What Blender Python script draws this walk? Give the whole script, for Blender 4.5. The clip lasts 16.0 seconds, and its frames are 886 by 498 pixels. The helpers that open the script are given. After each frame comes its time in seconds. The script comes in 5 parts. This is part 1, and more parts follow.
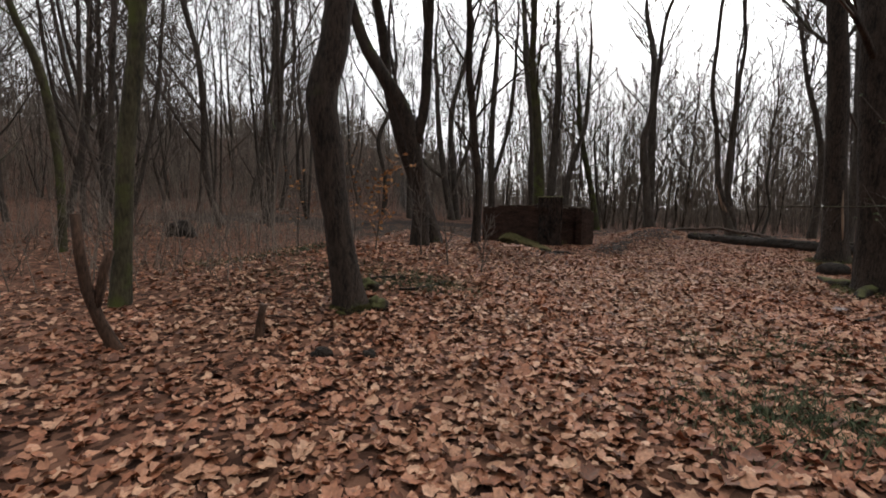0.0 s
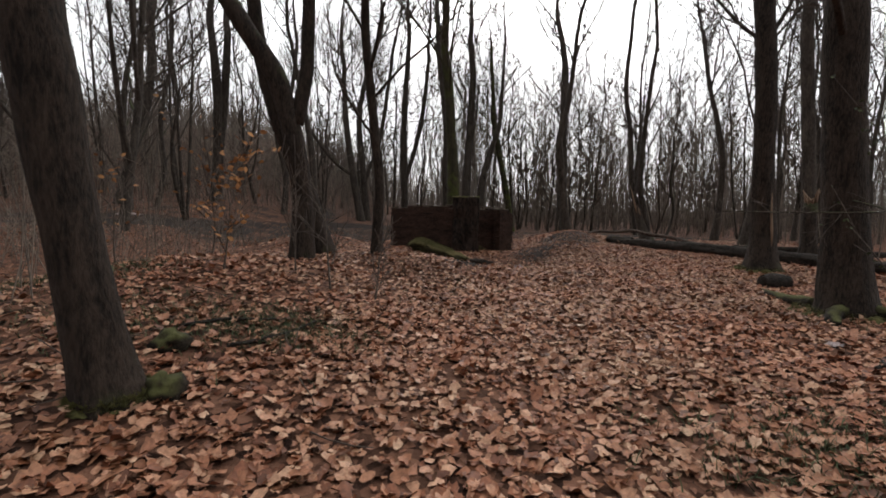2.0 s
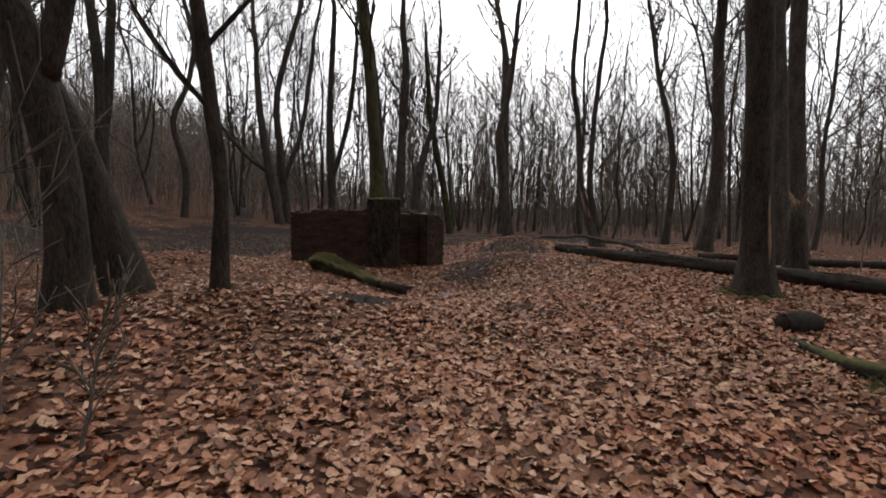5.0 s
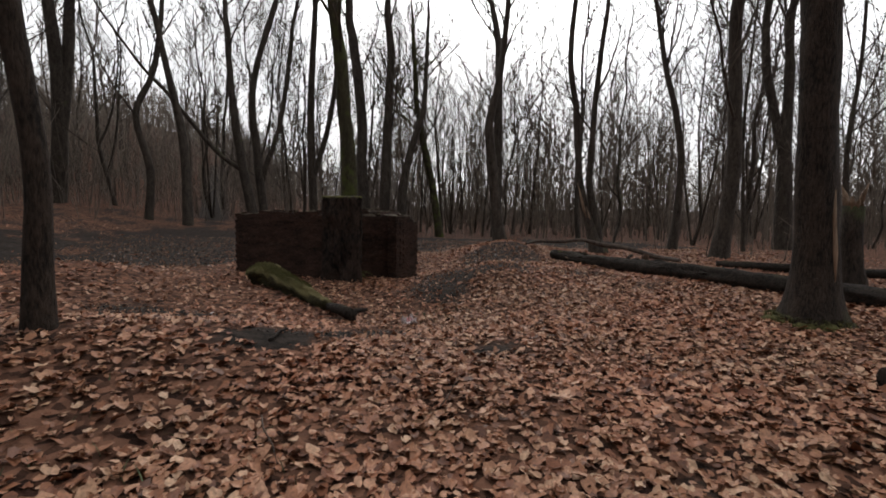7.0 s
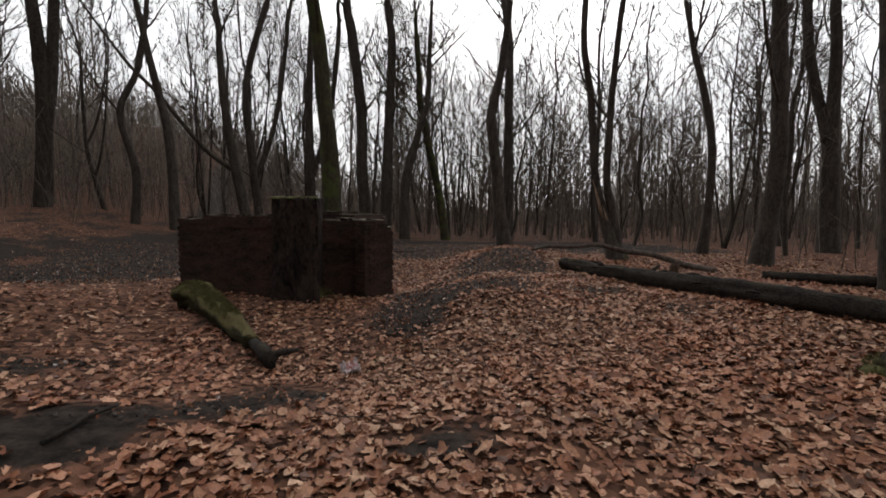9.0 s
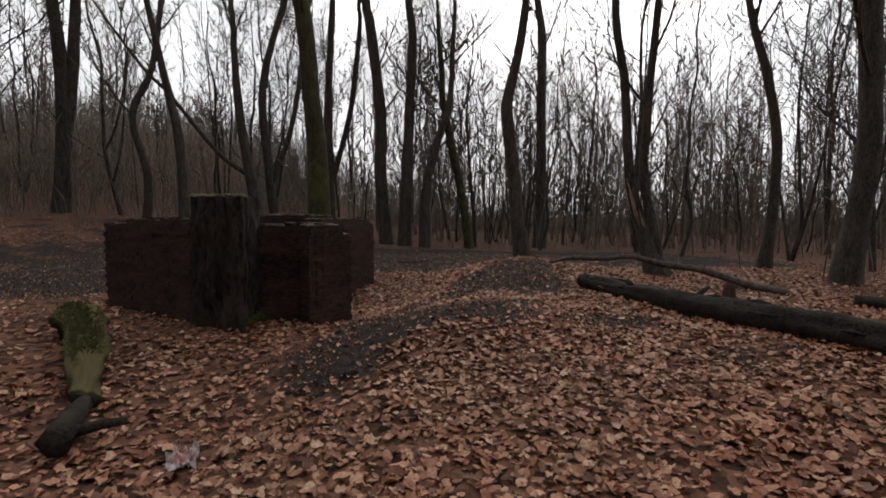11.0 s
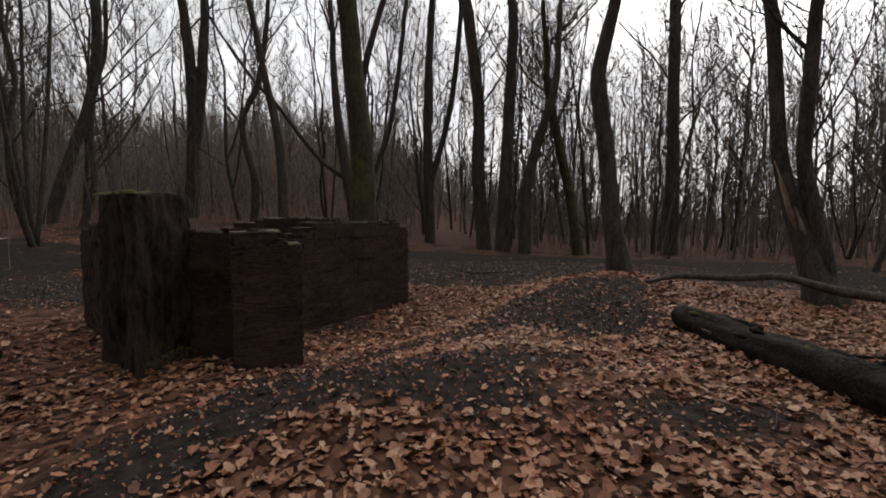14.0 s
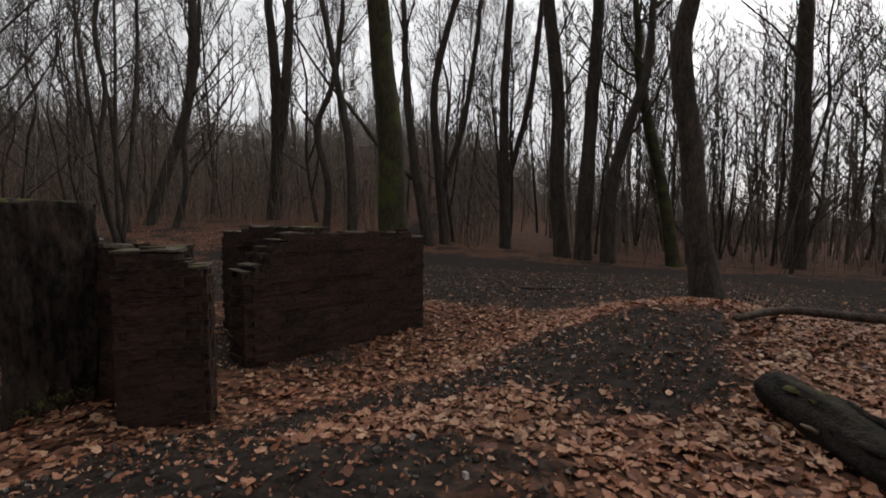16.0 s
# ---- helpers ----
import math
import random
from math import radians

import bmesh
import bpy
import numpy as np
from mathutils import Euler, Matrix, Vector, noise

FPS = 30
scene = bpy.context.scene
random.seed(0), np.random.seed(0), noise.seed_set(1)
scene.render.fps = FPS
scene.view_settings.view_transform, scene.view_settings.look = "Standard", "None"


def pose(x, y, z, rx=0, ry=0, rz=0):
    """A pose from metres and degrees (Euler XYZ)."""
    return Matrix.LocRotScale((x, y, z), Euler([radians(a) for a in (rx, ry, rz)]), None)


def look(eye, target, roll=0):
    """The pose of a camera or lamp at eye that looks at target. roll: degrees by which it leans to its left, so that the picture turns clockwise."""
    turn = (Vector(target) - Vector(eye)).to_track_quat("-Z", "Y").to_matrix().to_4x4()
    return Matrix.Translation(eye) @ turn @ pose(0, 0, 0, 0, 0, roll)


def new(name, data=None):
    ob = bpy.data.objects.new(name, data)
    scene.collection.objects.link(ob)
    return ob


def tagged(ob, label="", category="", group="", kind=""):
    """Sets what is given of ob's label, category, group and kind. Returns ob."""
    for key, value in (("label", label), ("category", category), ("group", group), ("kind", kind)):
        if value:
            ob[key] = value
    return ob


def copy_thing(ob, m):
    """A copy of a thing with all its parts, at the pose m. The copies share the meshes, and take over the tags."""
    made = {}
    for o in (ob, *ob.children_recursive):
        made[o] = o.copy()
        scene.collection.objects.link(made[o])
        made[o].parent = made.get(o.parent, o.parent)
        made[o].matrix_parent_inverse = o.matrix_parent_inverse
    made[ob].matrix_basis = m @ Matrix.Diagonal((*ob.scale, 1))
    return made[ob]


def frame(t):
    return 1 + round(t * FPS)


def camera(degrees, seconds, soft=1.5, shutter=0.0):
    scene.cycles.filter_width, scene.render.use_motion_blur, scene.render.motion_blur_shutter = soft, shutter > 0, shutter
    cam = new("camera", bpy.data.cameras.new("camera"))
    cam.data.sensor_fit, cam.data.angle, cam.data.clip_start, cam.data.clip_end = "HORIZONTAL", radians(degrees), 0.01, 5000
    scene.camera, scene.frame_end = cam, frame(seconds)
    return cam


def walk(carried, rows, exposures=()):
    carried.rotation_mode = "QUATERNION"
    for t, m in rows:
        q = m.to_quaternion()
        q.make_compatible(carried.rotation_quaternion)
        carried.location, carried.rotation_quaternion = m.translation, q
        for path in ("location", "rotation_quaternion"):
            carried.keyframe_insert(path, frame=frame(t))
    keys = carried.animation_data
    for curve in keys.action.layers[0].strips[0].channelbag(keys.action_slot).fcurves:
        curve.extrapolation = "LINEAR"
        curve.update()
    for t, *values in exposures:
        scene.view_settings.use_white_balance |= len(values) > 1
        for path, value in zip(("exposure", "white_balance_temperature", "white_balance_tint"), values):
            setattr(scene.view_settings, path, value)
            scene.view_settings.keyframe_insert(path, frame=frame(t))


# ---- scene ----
cam = camera(87.1, 16.0, soft=1.8)
PATH = [
    (0, (-0.126, -0.12, 1.386), (-0.127, 1.872, 1.205), 0.5),
    (0.5, (0.002, 0.47, 1.405), (0.1, 2.459, 1.226), 0.7),
    (1, (0.079, 1.052, 1.444), (0.287, 3.033, 1.265), 0.8),
    (1.5, (0.184, 1.665, 1.409), (0.463, 3.637, 1.228), 0.9),
    (2, (0.382, 2.302, 1.424), (0.737, 4.262, 1.246), 0.9),
    (2.5, (0.626, 2.852, 1.477), (1.034, 4.802, 1.297), 0.8),
    (3, (0.787, 3.446, 1.521), (1.241, 5.385, 1.34), 0.7),
    (3.5, (1.037, 3.96, 1.57), (1.53, 5.89, 1.388), 0.7),
    (4, (1.3, 4.485, 1.642), (1.837, 6.403, 1.456), 0.8),
    (6.5, (2.825, 7.032, 1.559), (3.422, 8.933, 1.384), 0.7),
    (7, (3.109, 7.508, 1.574), (3.703, 9.41, 1.4), 0.7),
    (7.5, (3.37, 7.942, 1.598), (3.959, 9.846, 1.424), 0.6),
    (8, (3.778, 8.416, 1.564), (4.358, 10.322, 1.392), 0.4),
    (8.5, (4.126, 8.841, 1.598), (4.681, 10.755, 1.422), 0.1),
    (9, (4.451, 9.327, 1.614), (4.972, 11.25, 1.441), 0.2),
    (11.3, (6.297, 11.422, 1.502), (6.621, 13.391, 1.368), 0.1),
    (11.5, (6.423, 11.58, 1.49), (6.734, 13.551, 1.36), -0.0),
    (12, (6.739, 12.007, 1.549), (7.01, 13.984, 1.418), -0.3),
    (12.5, (7.054, 12.378, 1.571), (7.247, 14.364, 1.438), -0.2),
    (13, (7.38, 12.803, 1.532), (7.414, 14.798, 1.402), -0.3),
    (13.5, (7.66, 13.196, 1.545), (7.559, 15.189, 1.414), -0.3),
    (14, (8.087, 13.638, 1.52), (7.873, 15.622, 1.39), -0.2),
    (14.5, (8.348, 14.043, 1.544), (8.063, 16.018, 1.414), 0.1),
    (15, (8.594, 14.562, 1.557), (8.236, 16.526, 1.433), 0.2),
    (15.5, (8.856, 15.047, 1.555), (8.397, 16.99, 1.431), 0.0),
    (16, (9.119, 15.507, 1.647), (8.501, 17.405, 1.522), 0.1),
]
EXPOSURES = [(0.0, -0.15), (4.0, -0.13), (8.0, -0.36), (12.5, -0.48), (14.5, -0.57), (16.0, -0.62)]
walk(cam, [(t, look(eye, target, roll)) for t, eye, target, roll in PATH], EXPOSURES)


# ---- world, sun, exposure ----
SUN_AZ, SUN_EL = 20.0, 30.0            # degrees to the right of straight ahead, above the horizon
sun_way = Vector((math.sin(radians(SUN_AZ)) * math.cos(radians(SUN_EL)), math.cos(radians(SUN_AZ)) * math.cos(radians(SUN_EL)), math.sin(radians(SUN_EL))))
world = bpy.data.worlds.new("overcast_sky")
scene.world = world
world.use_nodes = True
wn, wl = world.node_tree.nodes, world.node_tree.links
wn.clear()
sky = wn.new("ShaderNodeTexSky")
sky.sky_type, sky.sun_disc = "NISHITA", False
sky.sun_elevation, sky.sun_rotation = radians(SUN_EL), radians(SUN_AZ)
coord = wn.new("ShaderNodeTexCoord")
stretch = wn.new("ShaderNodeMapping")
stretch.inputs["Scale"].default_value = (1.0, 1.0, 3.2)
clouds = wn.new("ShaderNodeTexNoise")
clouds.inputs["Scale"].default_value, clouds.inputs["Detail"].default_value, clouds.inputs["Roughness"].default_value = 2.6, 7.0, 0.6
toward = wn.new("ShaderNodeVectorMath")
toward.operation = "DOT_PRODUCT"
toward.inputs[1].default_value = sun_way
glow = wn.new("ShaderNodeMapRange")    # overcast is brighter on the sun's side
glow.interpolation_type = "SMOOTHSTEP"
glow.inputs["From Min"].default_value, glow.inputs["From Max"].default_value = -0.7, 1.0
glow.inputs["To Min"].default_value, glow.inputs["To Max"].default_value = 0.32, 1.75
puff = wn.new("ShaderNodeMapRange")
puff.inputs["From Min"].default_value, puff.inputs["From Max"].default_value = 0.3, 0.7
puff.inputs["To Min"].default_value, puff.inputs["To Max"].default_value = 0.72, 1.12
bright = wn.new("ShaderNodeMath")
bright.operation = "MULTIPLY"
grey = wn.new("ShaderNodeVectorMath")
grey.operation = "SCALE"
grey.inputs[0].default_value = (12.0, 12.0, 12.1)
veil = wn.new("ShaderNodeMix")
veil.data_type = "RGBA"
veil.inputs["Factor"].default_value = 0.86
back = wn.new("ShaderNodeBackground")
back.inputs["Strength"].default_value = 0.12
wout = wn.new("ShaderNodeOutputWorld")
wl.new(coord.outputs["Generated"], stretch.inputs["Vector"])
wl.new(stretch.outputs["Vector"], clouds.inputs["Vector"])
wl.new(coord.outputs["Generated"], toward.inputs[0])
wl.new(toward.outputs["Value"], glow.inputs["Value"])
wl.new(clouds.outputs["Fac"], puff.inputs["Value"])
lobe_in = wn.new("ShaderNodeMath")     # the sun's place behind thin cloud
lobe_in.operation, lobe_in.use_clamp = "MAXIMUM", True
lobe = wn.new("ShaderNodeMath")
lobe.operation = "POWER"
lobe.inputs[1].default_value = 9.0
lobe_add = wn.new("ShaderNodeMath")
lobe_add.operation = "MULTIPLY_ADD"
lobe_add.inputs[1].default_value = 1.5
wl.new(toward.outputs["Value"], lobe_in.inputs[0])
lobe_in.inputs[1].default_value = 0.0
wl.new(lobe_in.outputs["Value"], lobe.inputs[0])
wl.new(lobe.outputs["Value"], lobe_add.inputs[0])
wl.new(glow.outputs["Result"], lobe_add.inputs[2])
wl.new(lobe_add.outputs["Value"], bright.inputs[0])
wl.new(puff.outputs["Result"], bright.inputs[1])
wl.new(bright.outputs["Value"], grey.inputs["Scale"])
wl.new(sky.outputs["Color"], veil.inputs["A"])
wl.new(grey.outputs["Vector"], veil.inputs["B"])
wl.new(veil.outputs["Result"], back.inputs["Color"])
wl.new(back.outputs["Background"], wout.inputs["Surface"])

sun = bpy.data.lights.new("sun", "SUN")
sun.energy, sun.angle, sun.color = 0.7, radians(25), (1.0, 0.95, 0.88)
sun_ob = new("sun", sun)
sun_ob.matrix_world = look(sun_way * 60, (0, 0, 0))


# ---- materials ----
def shade(name, dark, light, scale=6.0, rough=0.85, bump_by=0.4, stretch_z=1.0, fine=6.0, moss=None, moss_at=0.55, island=0.0, by_object=0.0, bump_m=0.02, across=False):
    """Two scales of noise between two colours, relief, and moss on upward faces."""
    m = bpy.data.materials.new(name)
    m.use_nodes = True
    n, l = m.node_tree.nodes, m.node_tree.links
    bsdf = n["Principled BSDF"]
    tc, mp = n.new("ShaderNodeTexCoord"), n.new("ShaderNodeMapping")
    mp.inputs["Scale"].default_value = (1, 1, stretch_z)
    place = n.new("ShaderNodeNewGeometry").outputs["Position"] if across else tc.outputs["Object"]   # across: stains run on from piece to piece
    l.new(place, mp.inputs["Vector"])
    big, small = n.new("ShaderNodeTexNoise"), n.new("ShaderNodeTexNoise")
    for node, s in ((big, scale), (small, scale * fine)):
        node.inputs["Scale"].default_value, node.inputs["Detail"].default_value, node.inputs["Roughness"].default_value = s, 6.0, 0.65
        l.new(mp.outputs["Vector"], node.inputs["Vector"])
    add = n.new("ShaderNodeMath")
    add.operation = "MULTIPLY_ADD"
    add.inputs[1].default_value = 0.55
    half = n.new("ShaderNodeMath")
    half.operation = "MULTIPLY"
    half.inputs[1].default_value = 0.45
    l.new(big.outputs["Fac"], half.inputs[0])
    l.new(small.outputs["Fac"], add.inputs[0])
    l.new(half.outputs["Value"], add.inputs[2])
    value = add.outputs["Value"]
    for amount, source, socket in ((island, "ShaderNodeNewGeometry", "Random Per Island"), (by_object, "ShaderNodeObjectInfo", "Random")):
        if amount:
            src, off = n.new(source), n.new("ShaderNodeMapRange")
            off.inputs["To Min"].default_value, off.inputs["To Max"].default_value = -amount, amount
            plus = n.new("ShaderNodeMath")
            l.new(src.outputs[socket], off.inputs["Value"])
            l.new(off.outputs["Result"], plus.inputs[0])
            l.new(value, plus.inputs[1])
            value = plus.outputs["Value"]
    ramp = n.new("ShaderNodeValToRGB")
    ramp.color_ramp.elements[0].position, ramp.color_ramp.elements[0].color = 0.40, (*dark, 1)
    ramp.color_ramp.elements[1].position, ramp.color_ramp.elements[1].color = 0.60, (*light, 1)
    l.new(value, ramp.inputs["Fac"])
    colour = ramp.outputs["Color"]
    if moss:
        geo, sep = n.new("ShaderNodeNewGeometry"), n.new("ShaderNodeSeparateXYZ")
        l.new(geo.outputs["Normal"], sep.inputs["Vector"])
        patch = n.new("ShaderNodeTexNoise")
        patch.inputs["Scale"].default_value, patch.inputs["Detail"].default_value = 2.2, 5.0
        l.new(tc.outputs["Object"], patch.inputs["Vector"])
        up = n.new("ShaderNodeMath")
        up.operation = "MULTIPLY_ADD"
        up.inputs[1].default_value = 0.35
        l.new(sep.outputs["Z"], up.inputs[0])
        l.new(patch.outputs["Fac"], up.inputs[2])
        cut = n.new("ShaderNodeMapRange")
        cut.inputs["From Min"].default_value, cut.inputs["From Max"].default_value = moss_at, moss_at + 0.18
        l.new(up.outputs["Value"], cut.inputs["Value"])
        mix = n.new("ShaderNodeMix")
        mix.data_type = "RGBA"
        mix.inputs["B"].default_value = (*moss, 1)
        l.new(cut.outputs["Result"], mix.inputs["Factor"])
        l.new(colour, mix.inputs["A"])
        colour = mix.outputs["Result"]
    l.new(colour, bsdf.inputs["Base Color"])
    bsdf.inputs["Roughness"].default_value = rough
    bsdf.inputs["Specular IOR Level"].default_value = 0.25
    bp = n.new("ShaderNodeBump")
    bp.inputs["Strength"].default_value, bp.inputs["Distance"].default_value = bump_by, bump_m
    l.new(add.outputs["Value"], bp.inputs["Height"])
    l.new(bp.outputs["Normal"], bsdf.inputs["Normal"])
    return m


BARK = shade("dark_bark", (0.0085, 0.0062, 0.0047), (0.055, 0.039, 0.029), 7, 0.9, 1.0, 0.3, 5, moss=(0.05, 0.055, 0.022), moss_at=0.66, bump_m=0.05)
# bark for trees farther off, its colour lifted for haze and sky glare
PALED_BARK = shade("bark_paled_by_glare", (0.024, 0.0195, 0.016), (0.095, 0.077, 0.062), 5, 0.9, 0.8, 0.3, 6, moss=(0.06, 0.066, 0.028), moss_at=0.66, bump_m=0.03)
BARK_MOSSY = shade("mossy_bark", (0.02, 0.017, 0.011), (0.075, 0.066, 0.036), 5, 0.9, 0.9, 0.25, 7, moss=(0.07, 0.08, 0.02), moss_at=0.5)
TWIG = shade("twig_bark", (0.055, 0.044, 0.036), (0.14, 0.112, 0.092), 3, 0.9, 0.2)
# paler than bark: distance haze is put into this colour
HAZY_BARK = shade("far_bark_with_haze", (0.095, 0.078, 0.064), (0.23, 0.19, 0.155), 2, 0.95, 0.2, island=0.1)
LOG_BARK = shade("rotten_log_bark", (0.008, 0.0063, 0.0052), (0.042, 0.032, 0.025), 7, 0.9, 1.0, 1.0, 5, moss=(0.05, 0.042, 0.024), moss_at=0.84, bump_m=0.05)
PALE_WOOD = shade("torn_pale_wood", (0.10, 0.064, 0.04), (0.28, 0.195, 0.135), 6, 0.85, 0.6, 0.12)
BRICK = shade("weathered_red_brick", (0.0125, 0.008, 0.0062), (0.07, 0.037, 0.0255), 1.9, 0.92, 1.0, 3.0, 9, moss=(0.06, 0.055, 0.025), moss_at=0.8, by_object=0.03, bump_m=0.03, across=True)
BRICK_JOINED = shade("weathered_red_brick_joined", (0.0125, 0.008, 0.0062), (0.07, 0.037, 0.0255), 1.9, 0.92, 1.0, 3.0, 9, moss=(0.085, 0.075, 0.035), moss_at=0.72, island=0.03, bump_m=0.03, across=True)
# added bed on the wall tops; its paler colour stands for their sky-lit highlight
SKYLIT_CAP = shade("skylit_pale_bed", (0.035, 0.027, 0.021), (0.15, 0.118, 0.09), 6, 0.9, 0.9, 1.0, 5, moss=(0.09, 0.08, 0.03), moss_at=0.8)
MOSS_LOG = shade("yellow_moss_on_log", (0.014, 0.012, 0.007), (0.06, 0.053, 0.02), 6, 0.95, 1.0, 1.0, 7, moss=(0.11, 0.091, 0.036), moss_at=0.55, bump_m=0.05)
PLASTIC = shade("dirty_white_plastic", (0.32, 0.25, 0.24), (0.7, 0.62, 0.6), 9, 0.4, 0.5)
PINK_PLASTIC = shade("faded_pink_print", (0.4, 0.14, 0.14), (0.6, 0.28, 0.27), 9, 0.4, 0.5)
MORTAR = shade("sooty_mortar", (0.014, 0.0098, 0.0078), (0.066, 0.039, 0.029), 2.5, 0.95, 0.8, across=True)
STUMP_WOOD = shade("moss_topped_stump", (0.007, 0.0055, 0.004), (0.035, 0.027, 0.018), 9, 0.95, 1.0, 1.0, 5, moss=(0.075, 0.075, 0.026), moss_at=0.62)
STUMP_BROWN = shade("red_brown_wood", (0.02, 0.012, 0.008), (0.09, 0.05, 0.032), 8, 0.9, 0.8, 0.3)
GREY_BRANCH = shade("weathered_branch", (0.03, 0.022, 0.017), (0.12, 0.09, 0.072), 6, 0.9, 0.8, 1.0, 5)
PIER = shade("crumbling_masonry", (0.003, 0.0027, 0.0024), (0.055, 0.036, 0.027), 3.6, 0.95, 1.0, 0.45, 5, moss=(0.04, 0.045, 0.016), moss_at=0.8, bump_m=0.05)
MOSS = shade("moss_cushion", (0.045, 0.043, 0.014), (0.13, 0.12, 0.042), 14, 0.95, 1.0)
GRASS = shade("dull_grass", (0.034, 0.044, 0.02), (0.085, 0.102, 0.048), 3, 0.7, 0.1, island=0.2)
STONE = shade("pale_chips", (0.20, 0.17, 0.15), (0.5, 0.45, 0.42), 8, 0.8, 0.3, island=0.2)
SOIL_DARK = shade("dark_crumbs", (0.025, 0.021, 0.019), (0.11, 0.095, 0.085), 8, 0.9, 0.4, island=0.2)
BEECH = shade("dry_orange_leaf", (0.26, 0.11, 0.04), (0.45, 0.22, 0.085), 4, 0.7, 0.2, island=0.2)


def leaf_material():
    """Fallen leaves: each its own brown, from dark russet to pale buff."""
    m = bpy.data.materials.new("fallen_leaf")
    m.use_nodes = True
    n, l = m.node_tree.nodes, m.node_tree.links
    bsdf = n["Principled BSDF"]
    geo, ramp = n.new("ShaderNodeNewGeometry"), n.new("ShaderNodeValToRGB")
    stops = ((0.0, (0.085, 0.032, 0.017)), (0.22, (0.195, 0.072, 0.037)), (0.5, (0.285, 0.124, 0.070)), (0.8, (0.38, 0.198, 0.126)), (1.0, (0.47, 0.29, 0.20)))
    for at, c in stops[1:-1]:
        ramp.color_ramp.elements.new(at)
    for e, (at, c) in zip(ramp.color_ramp.elements, stops):
        e.position, e.color = at, (*c, 1)
    l.new(geo.outputs["Random Per Island"], ramp.inputs["Fac"])
    tc, spots = n.new("ShaderNodeTexCoord"), n.new("ShaderNodeTexNoise")
    spots.inputs["Scale"].default_value, spots.inputs["Detail"].default_value = 45.0, 4.0
    l.new(tc.outputs["Object"], spots.inputs["Vector"])
    lift = n.new("ShaderNodeMapRange")
    lift.inputs["From Min"].default_value, lift.inputs["From Max"].default_value = 0.3, 0.7
    lift.inputs["To Min"].default_value, lift.inputs["To Max"].default_value = 0.66, 1.36
    l.new(spots.outputs["Fac"], lift.inputs["Value"])
    sc = n.new("ShaderNodeVectorMath")
    sc.operation = "SCALE"
    l.new(ramp.outputs["Color"], sc.inputs[0])
    l.new(lift.outputs["Result"], sc.inputs["Scale"])
    wide, tint = n.new("ShaderNodeTexNoise"), n.new("ShaderNodeValToRGB")
    wide.inputs["Scale"].default_value, wide.inputs["Detail"].default_value = 0.5, 4.0
    l.new(tc.outputs["Object"], wide.inputs["Vector"])
    tint.color_ramp.elements[0].position, tint.color_ramp.elements[0].color = 0.38, (1.06, 0.95, 0.84, 1)
    tint.color_ramp.elements[1].position, tint.color_ramp.elements[1].color = 0.62, (0.98, 1.03, 0.95, 1)
    l.new(wide.outputs["Fac"], tint.inputs["Fac"])
    both = n.new("ShaderNodeVectorMath")
    both.operation = "MULTIPLY"
    l.new(sc.outputs["Vector"], both.inputs[0])
    l.new(tint.outputs["Color"], both.inputs[1])
    l.new(both.outputs["Vector"], bsdf.inputs["Base Color"])
    bsdf.inputs["Roughness"].default_value = 0.55
    bsdf.inputs["Specular IOR Level"].default_value = 0.35
    return m


LEAF = leaf_material()


